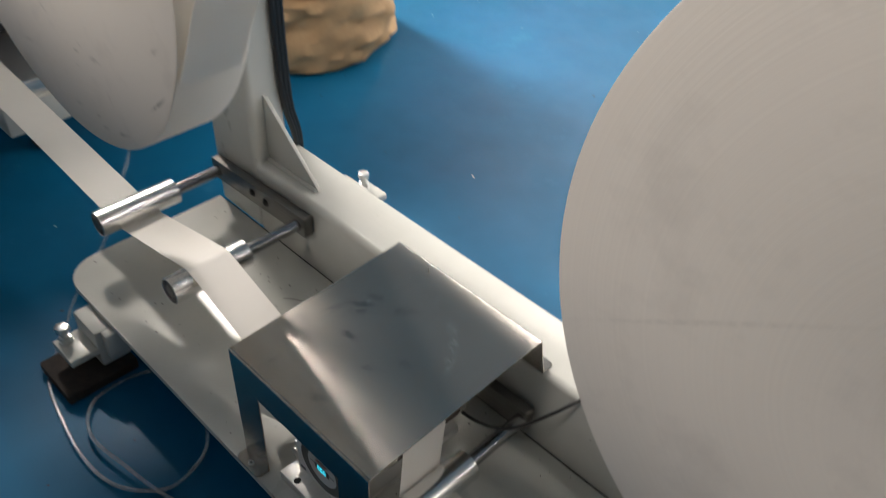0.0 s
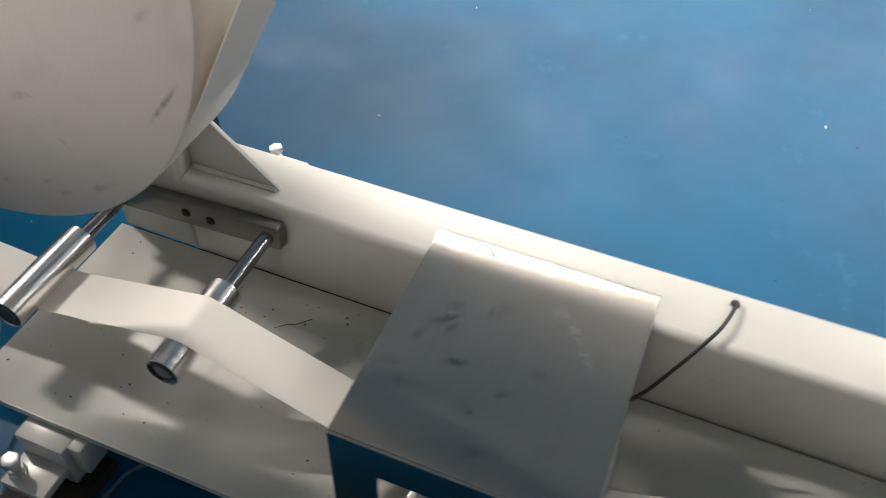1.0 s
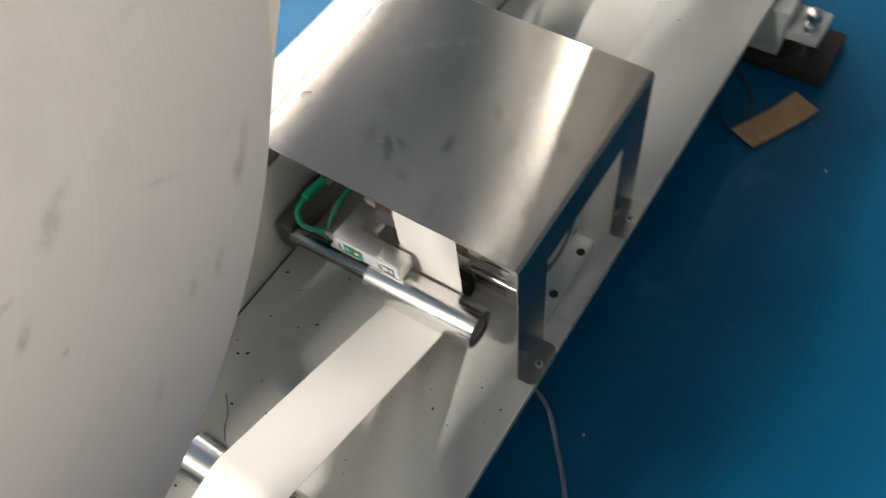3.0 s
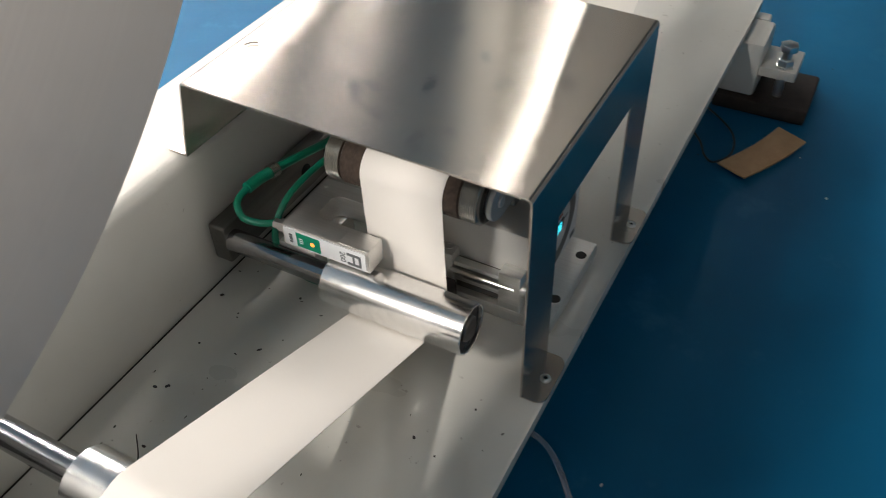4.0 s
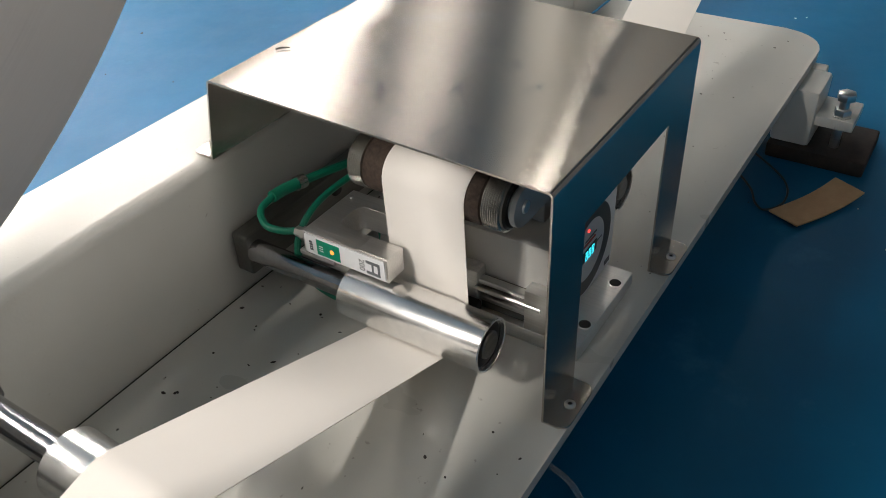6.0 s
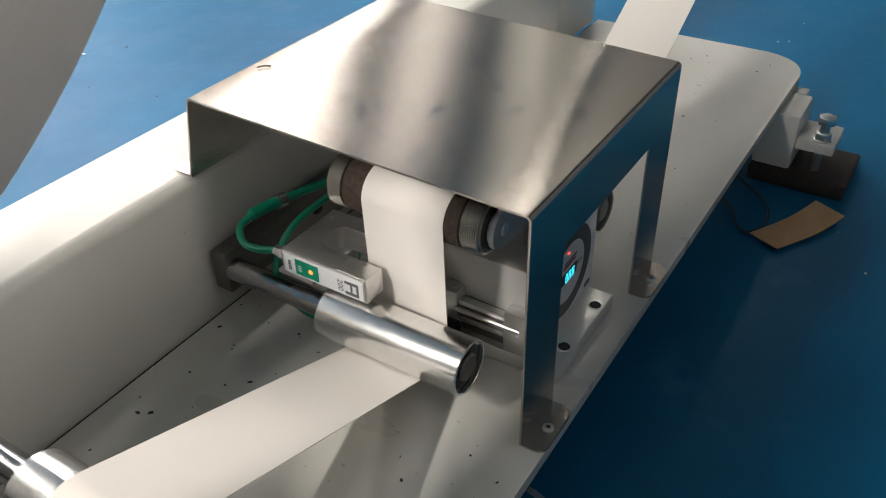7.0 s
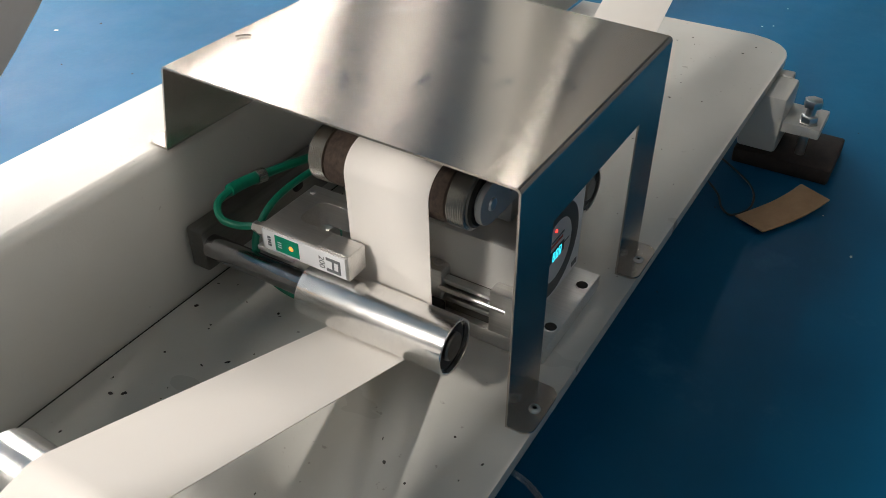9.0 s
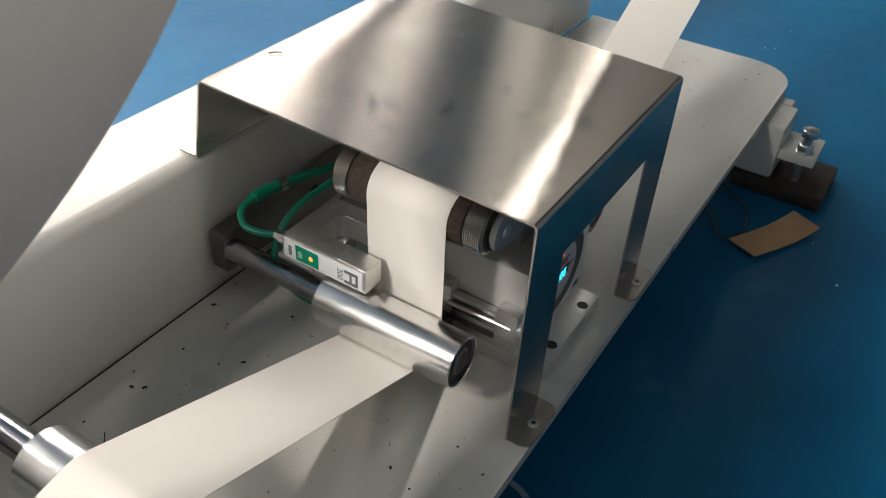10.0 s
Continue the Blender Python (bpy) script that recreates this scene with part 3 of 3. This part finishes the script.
# ---- steering guide under the cover ----
guide = thing("web_guide", pose(0, 0, 0), "aluminium web guide unit with two grip rollers and dial", "web guide")
part("mount_plate", box(0.070, 0.182, 0.006, 0.235, PLATE + 0.0004, 0.125, 0.0012), ALUMINIUM, guide)
for x in (0.0988, 0.1603):
    part("bolt_bore", lathe([(0.0, 0.0048), (0.0004, 0.0050), (0.0004, 0.0)], pose(x, 0.0136, 0.1252, 90), 28), HOLE, guide)
    part("bore_rim", lathe([(0.0, 0.0050), (0.0006, 0.0050), (0.0006, 0.0056), (0.0, 0.0060)], pose(x, 0.0136, 0.1250, 90), 28), ALUMINIUM, guide)
housing = part("drive_housing", box(0.083, 0.186, 0.0322, 0.185, 0.1252, 0.200, 0.003), HOUSING, guide)
part("front_panel", box(0.082, 0.187, 0.030, 0.032, 0.1255, 0.2275, 0.0008), LABEL, guide, "white dial panel")
DX, DZ = 0.1345, 0.172


def disc(r0, r1, y, thick=0.0005, n=64):
    prof = [(y, r0), (y - thick, r0), (y - thick, r1), (y, r1)]
    return lathe(prof, Matrix.Translation((DX, 0, DZ)), n, closed=True)


dial = part("dial_ring", disc(0.029, 0.0425, 0.0299), RING_INK, guide, "charcoal printed dial ring")
part("dial_face", lathe([(0.0299, 0), (0.0294, 0), (0.0294, 0.0288), (0.0299, 0.0288)], Matrix.Translation((DX, 0, DZ)), 64), shader("silver_dial_face", (0.55, 0.56, 0.57), 0.3, 0.2), dial)
part("red_lamp", lathe([(0.0294, 0.0016), (0.0284, 0.0012), (0.0282, 0)], Matrix.Translation((DX - 0.004, 0, DZ + 0.022)), 12), LED_RED, dial)
part("readout_window", box(DX - 0.014, DX + 0.014, 0.0288, 0.0295, DZ - 0.007, DZ + 0.004, 0.0004), BLACK, dial)
part("hand_line", box(DX - 0.024, DX + 0.024, 0.0290, 0.0295, DZ - 0.0002, DZ + 0.0008), INK, dial)
for k in range(3):
    x = DX - 0.008 + 0.006 * k
    for z0, z1, w in ((0.0021, 0.0026, 0.0036), (-0.0022, -0.0017, 0.0036), (-0.0064, -0.0059, 0.0036)):
        part("digit_bar", box(x, x + w, 0.0283, 0.0288, DZ + z0, DZ + z1), DIGITS, dial)
    for dx in (0, 0.0031):
        part("digit_bar", box(x + dx, x + dx + 0.0006, 0.0283, 0.0288, DZ - 0.0055, DZ + 0.002), DIGITS, dial)
part("print_bar", box(DX - 0.012, DX + 0.010, 0.0289, 0.0295, DZ + 0.0085, DZ + 0.0105), shader("red_print", (0.35, 0.05, 0.03), 0.5), dial)
part("print_bar", box(DX - 0.010, DX + 0.012, 0.0289, 0.0295, DZ + 0.0125, DZ + 0.0140), INK, dial)
for x, z in ((0.169, 0.2180), (0.086, 0.2180), (0.172, 0.1300), (0.086, 0.1300)):
    part("print_bar", box(x, x + 0.0105, 0.0296, 0.0301, z, z + 0.005), INK, guide)

# linear slide beside the housing
part("slide_block", box(0.070, 0.096, 0.098, 0.150, 0.1254, 0.166, 0.0015), ALUMINIUM, guide)
part("block_screw", lathe([(0.0, 0.0048), (0.0008, 0.0046), (0.0008, 0.0022), (-0.001, 0.0020), (-0.001, 0)], pose(0.080, 0.106, 0.166, 90), 24), ZINC, guide)
for x, z in ((0.0725, 0.136), (0.0725, 0.1445), (0.0725, 0.153), (0.0865, 0.153), (0.0865, 0.1445)):
    part("slide_rail", box(x, x + 0.0075, 0.055, 0.098, z, z + 0.0048, 0.0006), ZINC, guide)
part("slide_core", box(0.076, 0.092, 0.054, 0.098, 0.1256, 0.1555, 0.0005), DARK_STEEL, guide)
part("end_block", box(0.069, 0.0826, 0.034, 0.0545, 0.1254, 0.166, 0.0012), ALUMINIUM, guide)
part("lead_screw", lathe([(0.04, 0), (0.04, 0.0022), (0.10, 0.0022), (0.10, 0)], Matrix.Translation((0.0700, 0, 0.150)), 12), ZINC, guide)
part("screw_knob", lathe([(0.0300, 0), (0.0300, 0.007), (0.0345, 0.0075), (0.0345, 0)], Matrix.Translation((0.0756, 0, 0.149)), 24), ZINC, guide)
part("stop_block", box(0.0570, 0.0696, 0.0930, 0.1130, PLATE + 0.0004, 0.1400, 0.003), BLACK, guide)

# swinging frame with the two grip rollers
grips = []
for gx, gz in (G1, G2):
    yb, ye = 0.0530, 0.1880
    gr = part("grip_roller", lathe([(yb, 0.012), (yb, GR - 0.003), (yb + 0.002, GR - 0.002), (ye - 0.002, GR - 0.002), (ye, GR - 0.003), (ye, 0.012)], None, 48), DARK_STEEL, guide, "steel grip roller")
    gr.location = (gx, 0, gz)
    grips.append((gr, gx, gz))
    part("cork_sleeve", lathe([(0.0695, GR - 0.002), (0.0705, GR), (0.1715, GR), (0.1725, GR - 0.002)], None, 64), CORK, gr, "rough dark brown cork sleeve")
    for a, b in ((0.0545, 0.0692), (0.1728, 0.1862)):
        prof, n = [], 8
        for k in range(n):
            y = a + (b - a) * k / n
            prof += [(y, GR - 0.0019), (y + (b - a) / n * 0.45, GR + 0.0003), (y + (b - a) / n * 0.55, GR + 0.0003)]
        part("threaded_collar", lathe([(a, GR - 0.003)] + prof + [(b, GR - 0.0014), (b, GR - 0.003)], None, 48), THREAD, gr, smooth=False)
    part("end_seal", lathe([(yb - 0.0015, 0.010), (yb - 0.0015, GR - 0.0045), (yb, GR - 0.0025)], None, 40), BLACK, gr)
    part("end_hub", lathe([(0.0500, 0), (0.0500, 0.0125), (0.0508, 0.0135), (0.0530, 0.0135), (0.0530, 0)], None, 32), ZINC, gr)
link_out = []
L0, L1 = G1[0], G2[0]
for cx, a0 in ((L0, 90), (L1, 270)):
    link_out += [(cx + 0.0160 * math.cos(radians(a0 + 180 * k / 12)), G1[1] + 0.0160 * math.sin(radians(a0 + 180 * k / 12))) for k in range(13)]
side_y = Matrix(((1, 0, 0, 0), (0, 0, 1, 0), (0, 1, 0, 0), (0, 0, 0, 1)))
arm = part("side_link", prism(link_out, 0.0450, 0.0500, 0.001, side_y), LINK_PAINT, guide, "grey cast side link")
for x in (L0 + 0.031, L1 - 0.031):
    part("link_hole", lathe([(0.0447, 0), (0.0447, 0.0058)], Matrix.Translation((x, 0, G1[1])), 24), HOLE, arm)
for x in (L0, L1):
    part("link_screw", lathe([(0.0445, 0.0), (0.0435, 0.0), (0.0435, 0.0045), (0.0449, 0.0052)], Matrix.Translation((x, 0, G1[1])), 20), ZINC, arm)
part("rear_link", box(L0 - 0.009, L1 + 0.009, 0.1885, 0.194, G1[1] - 0.009, G1[1] + 0.009, 0.002), LINK_PAINT, guide)
part("pivot_post", box(0.112, 0.152, 0.060, 0.185, 0.2005, 0.250, 0.003), LINK_PAINT, guide)

# ---- edge sensor ----
sensor = thing("edge_sensor", pose(0, 0, 0), "forked aluminium web edge sensor with a green display", "sensor")
SZ0, SZ1 = 0.186, 0.2075
slot = [(0.0235 + 0.006 - 0.006 * math.cos(radians(15 * k)), 0.194 + 0.006 * math.sin(radians(15 * k))) for k in range(7)]
slot += [(0.0475 + 0.006 * math.sin(radians(15 * k)), 0.194 + 0.006 * math.cos(radians(15 * k))) for k in range(7)]
fork = [(0.003, 0.136), (0.0235, 0.136)] + slot + [(0.0535, 0.136), (0.070, 0.136), (0.070, 0.2195), (0.003, 0.2195)]
body = part("body", prism(fork, SZ0, SZ1, 0.0009), ALUMINIUM, sensor)
part("lens_step", box(0.0040, 0.0225, 0.1362, 0.1640, SZ1 + 0.0001, SZ1 + 0.0009, 0.0003), ALUMINIUM, sensor)
part("grub_screw", lathe([(0.0, 0.0022), (0.0012, 0.0020), (0.0012, 0)], pose(0.0600, 0.2135, SZ1, 90), 12), ZINC, sensor)
part("base_lip", box(0.003, 0.0745, 0.19, 0.226, SZ0 - 0.004, SZ0 - 0.0002, 0.0006), ALUMINIUM, sensor)
part("sensor_post", box(0.045, 0.069, 0.196, 0.214, 0.1251, SZ0 - 0.004, 0.001), ALUMINIUM, sensor)
plate_ = part("label_plate", box(0.0022, 0.0030, 0.1385, 0.2175, SZ0 + 0.0015, SZ1 - 0.0015, 0.0003), LABEL, sensor, "white printed label")
part("display", box(0.0018, 0.0022, 0.182, 0.205, SZ0 + 0.0035, SZ1 - 0.0035), GREEN_LABEL, plate_, "green display field")
part("status_led", lathe([(-0.0006, 0), (-0.0004, 0.0017), (0.0, 0.0021)], Matrix.Translation((0.0018, 0.1895, SZ0 + 0.0105)) @ pose(0, 0, 0, 0, 0, -90), 16), LED_ORANGE, plate_)
for k in range(3):
    part("print_bar", box(0.0016, 0.0018, 0.1985, 0.2025, SZ0 + 0.0075 + 0.0022 * k, SZ0 + 0.0083 + 0.0022 * k), LABEL, plate_)
for k in range(4):
    part("print_bar", box(0.0018, 0.0022, 0.2095, 0.2125, SZ0 + 0.0055 + 0.0024 * k, SZ0 + 0.0071 + 0.0024 * k), INK, plate_)
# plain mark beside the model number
for a in ((0.1430, 0.1560, 0.0135, 0.0160), (0.1430, 0.1560, 0.0035, 0.0060), (0.1430, 0.1450, 0.0061, 0.0134), (0.1490, 0.1507, 0.0061, 0.0134)):
    part("print_bar", box(0.0018, 0.0022, a[0], a[1], SZ0 + a[2], SZ0 + a[3]), INK, plate_)


def lettering(text, size, m, material, parent):
    """Flat built-in-font letters as a thin mesh."""
    cu = bpy.data.curves.new("lettering", "FONT")
    cu.body, cu.size, cu.extrude, cu.align_x, cu.align_y = text, size, 0.0001, "CENTER", "CENTER"
    ob = new("letters", cu)
    dg = bpy.context.evaluated_depsgraph_get()
    me = bpy.data.meshes.new_from_object(ob.evaluated_get(dg))
    bpy.data.objects.remove(ob)
    me.transform(m)
    me.materials.clear()
    me.materials.append(material)
    out = new("model_number", me)
    out.parent = parent
    return out


lettering("200", 0.0075, Matrix.Translation((0.0020, 0.1605, SZ0 + 0.0098)) @ Matrix(((0, 0, -1, 0), (0, -1, 0, 0), (-1, 0, 0, 0), (0, 0, 0, 1))), INK, plate_)
nut = part("cable_gland", lathe([(0.2195, 0.0), (0.2195, 0.0062), (0.2250, 0.0062), (0.2260, 0.0046), (0.2315, 0.0046), (0.2315, 0)], Matrix.Translation((0.009, 0, 0.1985)), 6), ZINC, sensor)

# ---- cables and hoses ----
cable = thing("green_cable", pose(0, 0, 0), "green sensor cable with a screwed connector", "cable", "green cables")
part("jacket", hose([(0.009, 0.231, 0.1985), (0.005, 0.246, 0.196), (0.004, 0.262, 0.197), (0.013, 0.2735, 0.203), (0.030, 0.274, 0.207)], 0.0031), GREEN_CABLE, cable)
plug = part("connector", hose([(0.028, 0.274, 0.2067), (0.042, 0.2735, 0.2060), (0.056, 0.272, 0.2045)], 0.0052, 5, 14), GREEN_CABLE, cable)
part("connector_nut", hose([(0.056, 0.272, 0.2045), (0.060, 0.2716, 0.2040), (0.065, 0.271, 0.2034)], 0.0066, 3, 12), THREAD, cable)
part("jacket_end", hose([(0.065, 0.271, 0.2034), (0.090, 0.266, 0.201), (0.125, 0.256, 0.199), (0.16, 0.248, 0.199)], 0.0040), GREEN_CABLE, cable)
cable2 = thing("green_cable", pose(0, 0, 0), "green sensor cable hanging in a loop", "cable", "green cables")
part("jacket", hose([(0.13, 0.235, 0.199), (0.090, 0.240, 0.203), (0.045, 0.246, 0.194), (0.018, 0.244, 0.170), (0.020, 0.232, 0.135), (0.035, 0.208, 0.1155), (0.060, 0.200, 0.129), (0.085, 0.215, 0.130), (0.11, 0.232, 0.131)], 0.0030), GREEN_CABLE, cable2)

black_cable = hose([(0.350, 0.3815, BEAM + 0.001), (0.351, 0.378, BEAM + 0.006), (0.347, 0.355, BEAM + 0.009), (0.338, 0.325, BEAM + 0.010), (0.325, 0.302, BEAM + 0.003), (0.305, 0.278, 0.228), (0.272, 0.24, 0.200), (0.235, 0.215, 0.198), (0.17, 0.205, 0.205)], 0.0024)
tagged(part("black_cable", black_cable, BLACK), "thin black cable led over the beam edge", "cable")
gland = part("cable_grommet", lathe([(0.0, 0.006), (0.002, 0.0055), (0.003, 0.003), (0.003, 0)], pose(0.350, 0.3805, BEAM, 90), 16), BLACK)
tagged(gland, "small black grommet in the beam top", "grommet")

for k, dx in enumerate((0.0, 0.008, 0.015)):
    c = hose([(-0.390 - dx * 0.5, 0.385 + dx * 0.4, 1.3), (-0.379, 0.366 + dx, 0.8), (-0.379, 0.366 + dx, 0.45), (-0.381, 0.374 + dx * 0.8, 0.34), (-0.392, 0.398 + dx * 0.6, 0.25), (-0.43, 0.43, 0.02), (-0.50, 0.50, 0.008)], 0.0055)
    tagged(part("power_cable", c, BLACK), "black cable running down the machine column", "cable", "cables on the column")

tube = hose([(-0.70, 0.30, 0.80), (-0.665, 0.23, 0.30), (-0.649, 0.204, 0.20), (-0.62, 0.164, 0.16), (-0.57, 0.088, 0.09), (-0.523, -0.001, 0.045), (-0.475, -0.056, 0.020), (-0.407, -0.118, 0.006), (-0.323, -0.140, 0.006), (-0.227, -0.152, 0.006), (-0.146, -0.140, 0.006), (-0.092, -0.090, 0.006),
             (-0.100, -0.031, 0.006), (-0.136, 0.007, 0.006), (-0.22, 0.035, 0.006), (-0.297, 0.019, 0.006), (-0.320, -0.022, 0.006), (-0.310, -0.090, 0.010), (-0.25, -0.125, 0.014), (-0.16, -0.115, 0.014), (-0.07, -0.095, 0.010), (-0.01, -0.055, 0.006), (0.036, -0.011, 0.006), (0.045, 0.05, 0.006), (0.05, 0.15, 0.006)], 0.0029, 8)
tagged(part("clear_hose", tube, HOSE), "clear plastic air hose looped on the floor", "hose")
wire = hose([(0.60, 0.03, 0.004), (0.56, -0.005, 0.004), (0.53, -0.02, 0.004), (0.52, -0.035, 0.004), (0.55, -0.05, 0.004), (0.60, -0.035, 0.004), (0.66, 0.03, 0.004)], 0.0014)
tagged(part("black_wire", wire, BLACK), "thin black wire lying on the floor", "wire")

# ---- loose things ----
bm = bmesh.new()
nx, ny = 10, 4
a, b, c, d = Vector((0.515, -0.040, 0)), Vector((0.499, -0.077, 0)), Vector((0.598, -0.130, 0)), Vector((0.617, -0.092, 0))
grid = {}
for i in range(nx + 1):
    for j in range(ny + 1):
        u, v = i / nx, j / ny
        p = a.lerp(d, u).lerp(b.lerp(c, u), v)
        p.z = 0.0035 + 0.009 * (2 * u - 1) ** 2 * (1 if u > 0.5 else 0.3)
        for layer, dz in ((0, 0.0), (1, 0.002)):
            grid[i, j, layer] = bm.verts.new(p + Vector((0, 0, dz)))
for i in range(nx):
    for j in range(ny):
        for layer in (0, 1):
            q = [grid[i, j, layer], grid[i + 1, j, layer], grid[i + 1, j + 1, layer], grid[i, j + 1, layer]]
            bm.faces.new(q if layer else q[::-1])
for i in range(nx):
    for j in (0, ny):
        bm.faces.new((grid[i, j, 0], grid[i + 1, j, 0], grid[i + 1, j, 1], grid[i, j, 1]))
for j in range(ny):
    for i in (0, nx):
        bm.faces.new((grid[i, j, 0], grid[i, j + 1, 0], grid[i, j + 1, 1], grid[i, j, 1]))
tagged(part("cardboard_piece", bm, CARD), "small curled scrap of brown cardboard on the floor", "cardboard")

# crumpled kraft paper sack
bm = bmesh.new()
rings = []
for i in range(49):
    z = 0.72 * i / 48
    ring = []
    for k in range(96):
        ang = 2 * math.pi * k / 96
        p = Vector((math.cos(ang) * 1.5, math.sin(ang) * 1.5, z * 20))
        crease = 1 - abs(noise.noise(p * 1.7 + Vector((0, 0, 2.0)))) * 1.6
        fold_ = abs(noise.noise(Vector((ang * 1.3 + 0.6 * math.sin(z * 21), 3.0, z * 26))))
        crease += 1.5 * (1 - min(1, fold_ * 3.2)) - 0.6
        r = 0.247 + 0.0115 * crease + 0.018 * noise.noise(p * 0.8) + 0.010 * abs(noise.noise(Vector((ang * 2, 0, z * 34)))) - 0.03 * max(0, 1 - z / 0.03) ** 2 - 0.04 * (z / 0.72) ** 2
        ring.append(bm.verts.new((-1.135 + r * math.cos(ang), 0.965 + r * math.sin(ang), z + 0.004 * noise.noise(p * 2))))
    rings.append(ring)
for p, q in zip(rings, rings[1:]):
    for k in range(96):
        j = (k + 1) % 96
        bm.faces.new((p[k], p[j], q[j], q[k]))
bm.faces.new(rings[0][::-1])
bm.faces.new(rings[-1])
for v in bm.verts:
    v.co.z = max(v.co.z, 0.0)
tagged(part("paper_sack", bm, KRAFT, angle=50), "upright crumpled brown kraft paper sack", "sack")

# neighbouring machine at the web's far end
other = thing("neighbour_machine", pose(0, 0, 0), "dark machine with pale metal guards beside the frame", "machine")
part("cabinet", box(-1.85, -1.25, -0.2, 0.75, 0.05, 0.95, 0.01), MACHINE_DARK, other)
part("pale_guard", box(-1.249, -0.985, 0.10, 0.262, 0.095, 0.165, 0.006), ENAMEL, other)
part("guard_tray", box(-1.249, -1.00, 0.09, 0.30, 0.166, 0.20, 0.004), ALUMINIUM, other)
part("guide_bar", lathe([(0.05, 0), (0.05, 0.012), (0.5, 0.012), (0.5, 0)], Matrix.Translation((-1.10, 0, 0.30)), 24), SHAFT, other)
part("guard_leg", box(-1.10, -1.06, 0.17, 0.21, 0.0, 0.095, 0.003), MACHINE_DARK, other)
part("bar_arm", box(-1.249, -1.09, 0.46, 0.48, 0.28, 0.32, 0.003), MACHINE_DARK, other)
part("cross_bar", box(-1.248, -1.20, -0.1, 0.6, 0.40, 0.45, 0.004), ALUMINIUM, other)
for y in (0.0, 0.5):
    part("leg", box(-1.245, -1.19, y, y + 0.05, 0.0, 0.40, 0.004), MACHINE_DARK, other)

# ---- grit ----
rnd = random.Random(7)


def grit(spots, size, flat=0.35):
    bm = bmesh.new()
    for x, y, z in spots:
        s = size * rnd.uniform(0.5, 1.6)
        m = Matrix.Translation((x, y, z + s * flat * 0.4)) @ Matrix.Rotation(rnd.uniform(0, 6.3), 4, "Z") @ Matrix.Diagonal((s * rnd.uniform(0.6, 1.8), s * rnd.uniform(0.4, 1.0), s * flat, 1))
        bmesh.ops.create_icosphere(bm, subdivisions=1, radius=1, matrix=m)
    return bm


spots = [(rnd.uniform(-0.5, 0.8), rnd.uniform(-0.01, 0.295), PLATE) for _ in range(110)]
spots += [(rnd.gauss(-0.12, 0.09), rnd.gauss(0.23, 0.04), PLATE) for _ in range(35)]
spots = [p for p in spots if p[1] < 0.297]
tagged(part("plate_grit", grit(spots, 0.0011), DEBRIS), "dark specks of grit on the painted plate", "grit", kind="stuff")
hair = hose([(-0.2079, 0.2182, PLATE + 0.0004), (-0.196, 0.229, PLATE + 0.0004), (-0.183, 0.236, PLATE + 0.0004), (-0.168, 0.252, PLATE + 0.0004)], 0.0005, 4, 5)
tagged(part("fibre", hair, DEBRIS), "thin dark fibre stuck to the painted plate", "fibre")
tagged(part("floor_grit", grit([(rnd.uniform(-1.6, 1.8), rnd.uniform(-0.9, 2.0), 0) for _ in range(160)], 0.0018), DEBRIS), "dark specks scattered on the blue floor", "grit", kind="stuff")
tagged(part("floor_crumbs", grit([(rnd.uniform(-1.6, 1.8), rnd.uniform(-0.9, 2.0), 0) for _ in range(90)], 0.0020), CRUMB), "pale paper crumbs scattered on the blue floor", "crumbs", kind="stuff")
chip = hose([(0.066, 0.279, 0.3235), (0.071, 0.276, 0.3235), (0.074, 0.271, 0.3234)], 0.0007, 4, 5)
tagged(part("metal_chip", chip, DEBRIS), "curled dark chip lying on the steel cover", "chip")


def motions():
    for ob, (x, z, r, y0, y1), rate in ((roll_left, ROLLS[0], -12.3), (roll_right, ROLLS[1], -12.6)):
        walk(ob, [(t, pose(x, y0, z, 0, rate * t, 0)) for t in range(11)])

    steps = [0.4 * k for k in range(26)]
    for ob, turn in barrels:
        walk(ob, [(t, pose(0, 0, 0, 0, turn * 176 * t, 0)) for t in steps])
    for ob, gx, gz in grips:
        walk(ob, [(t, pose(gx, 0, gz, 0, 176 * t, 0)) for t in steps])


motions()
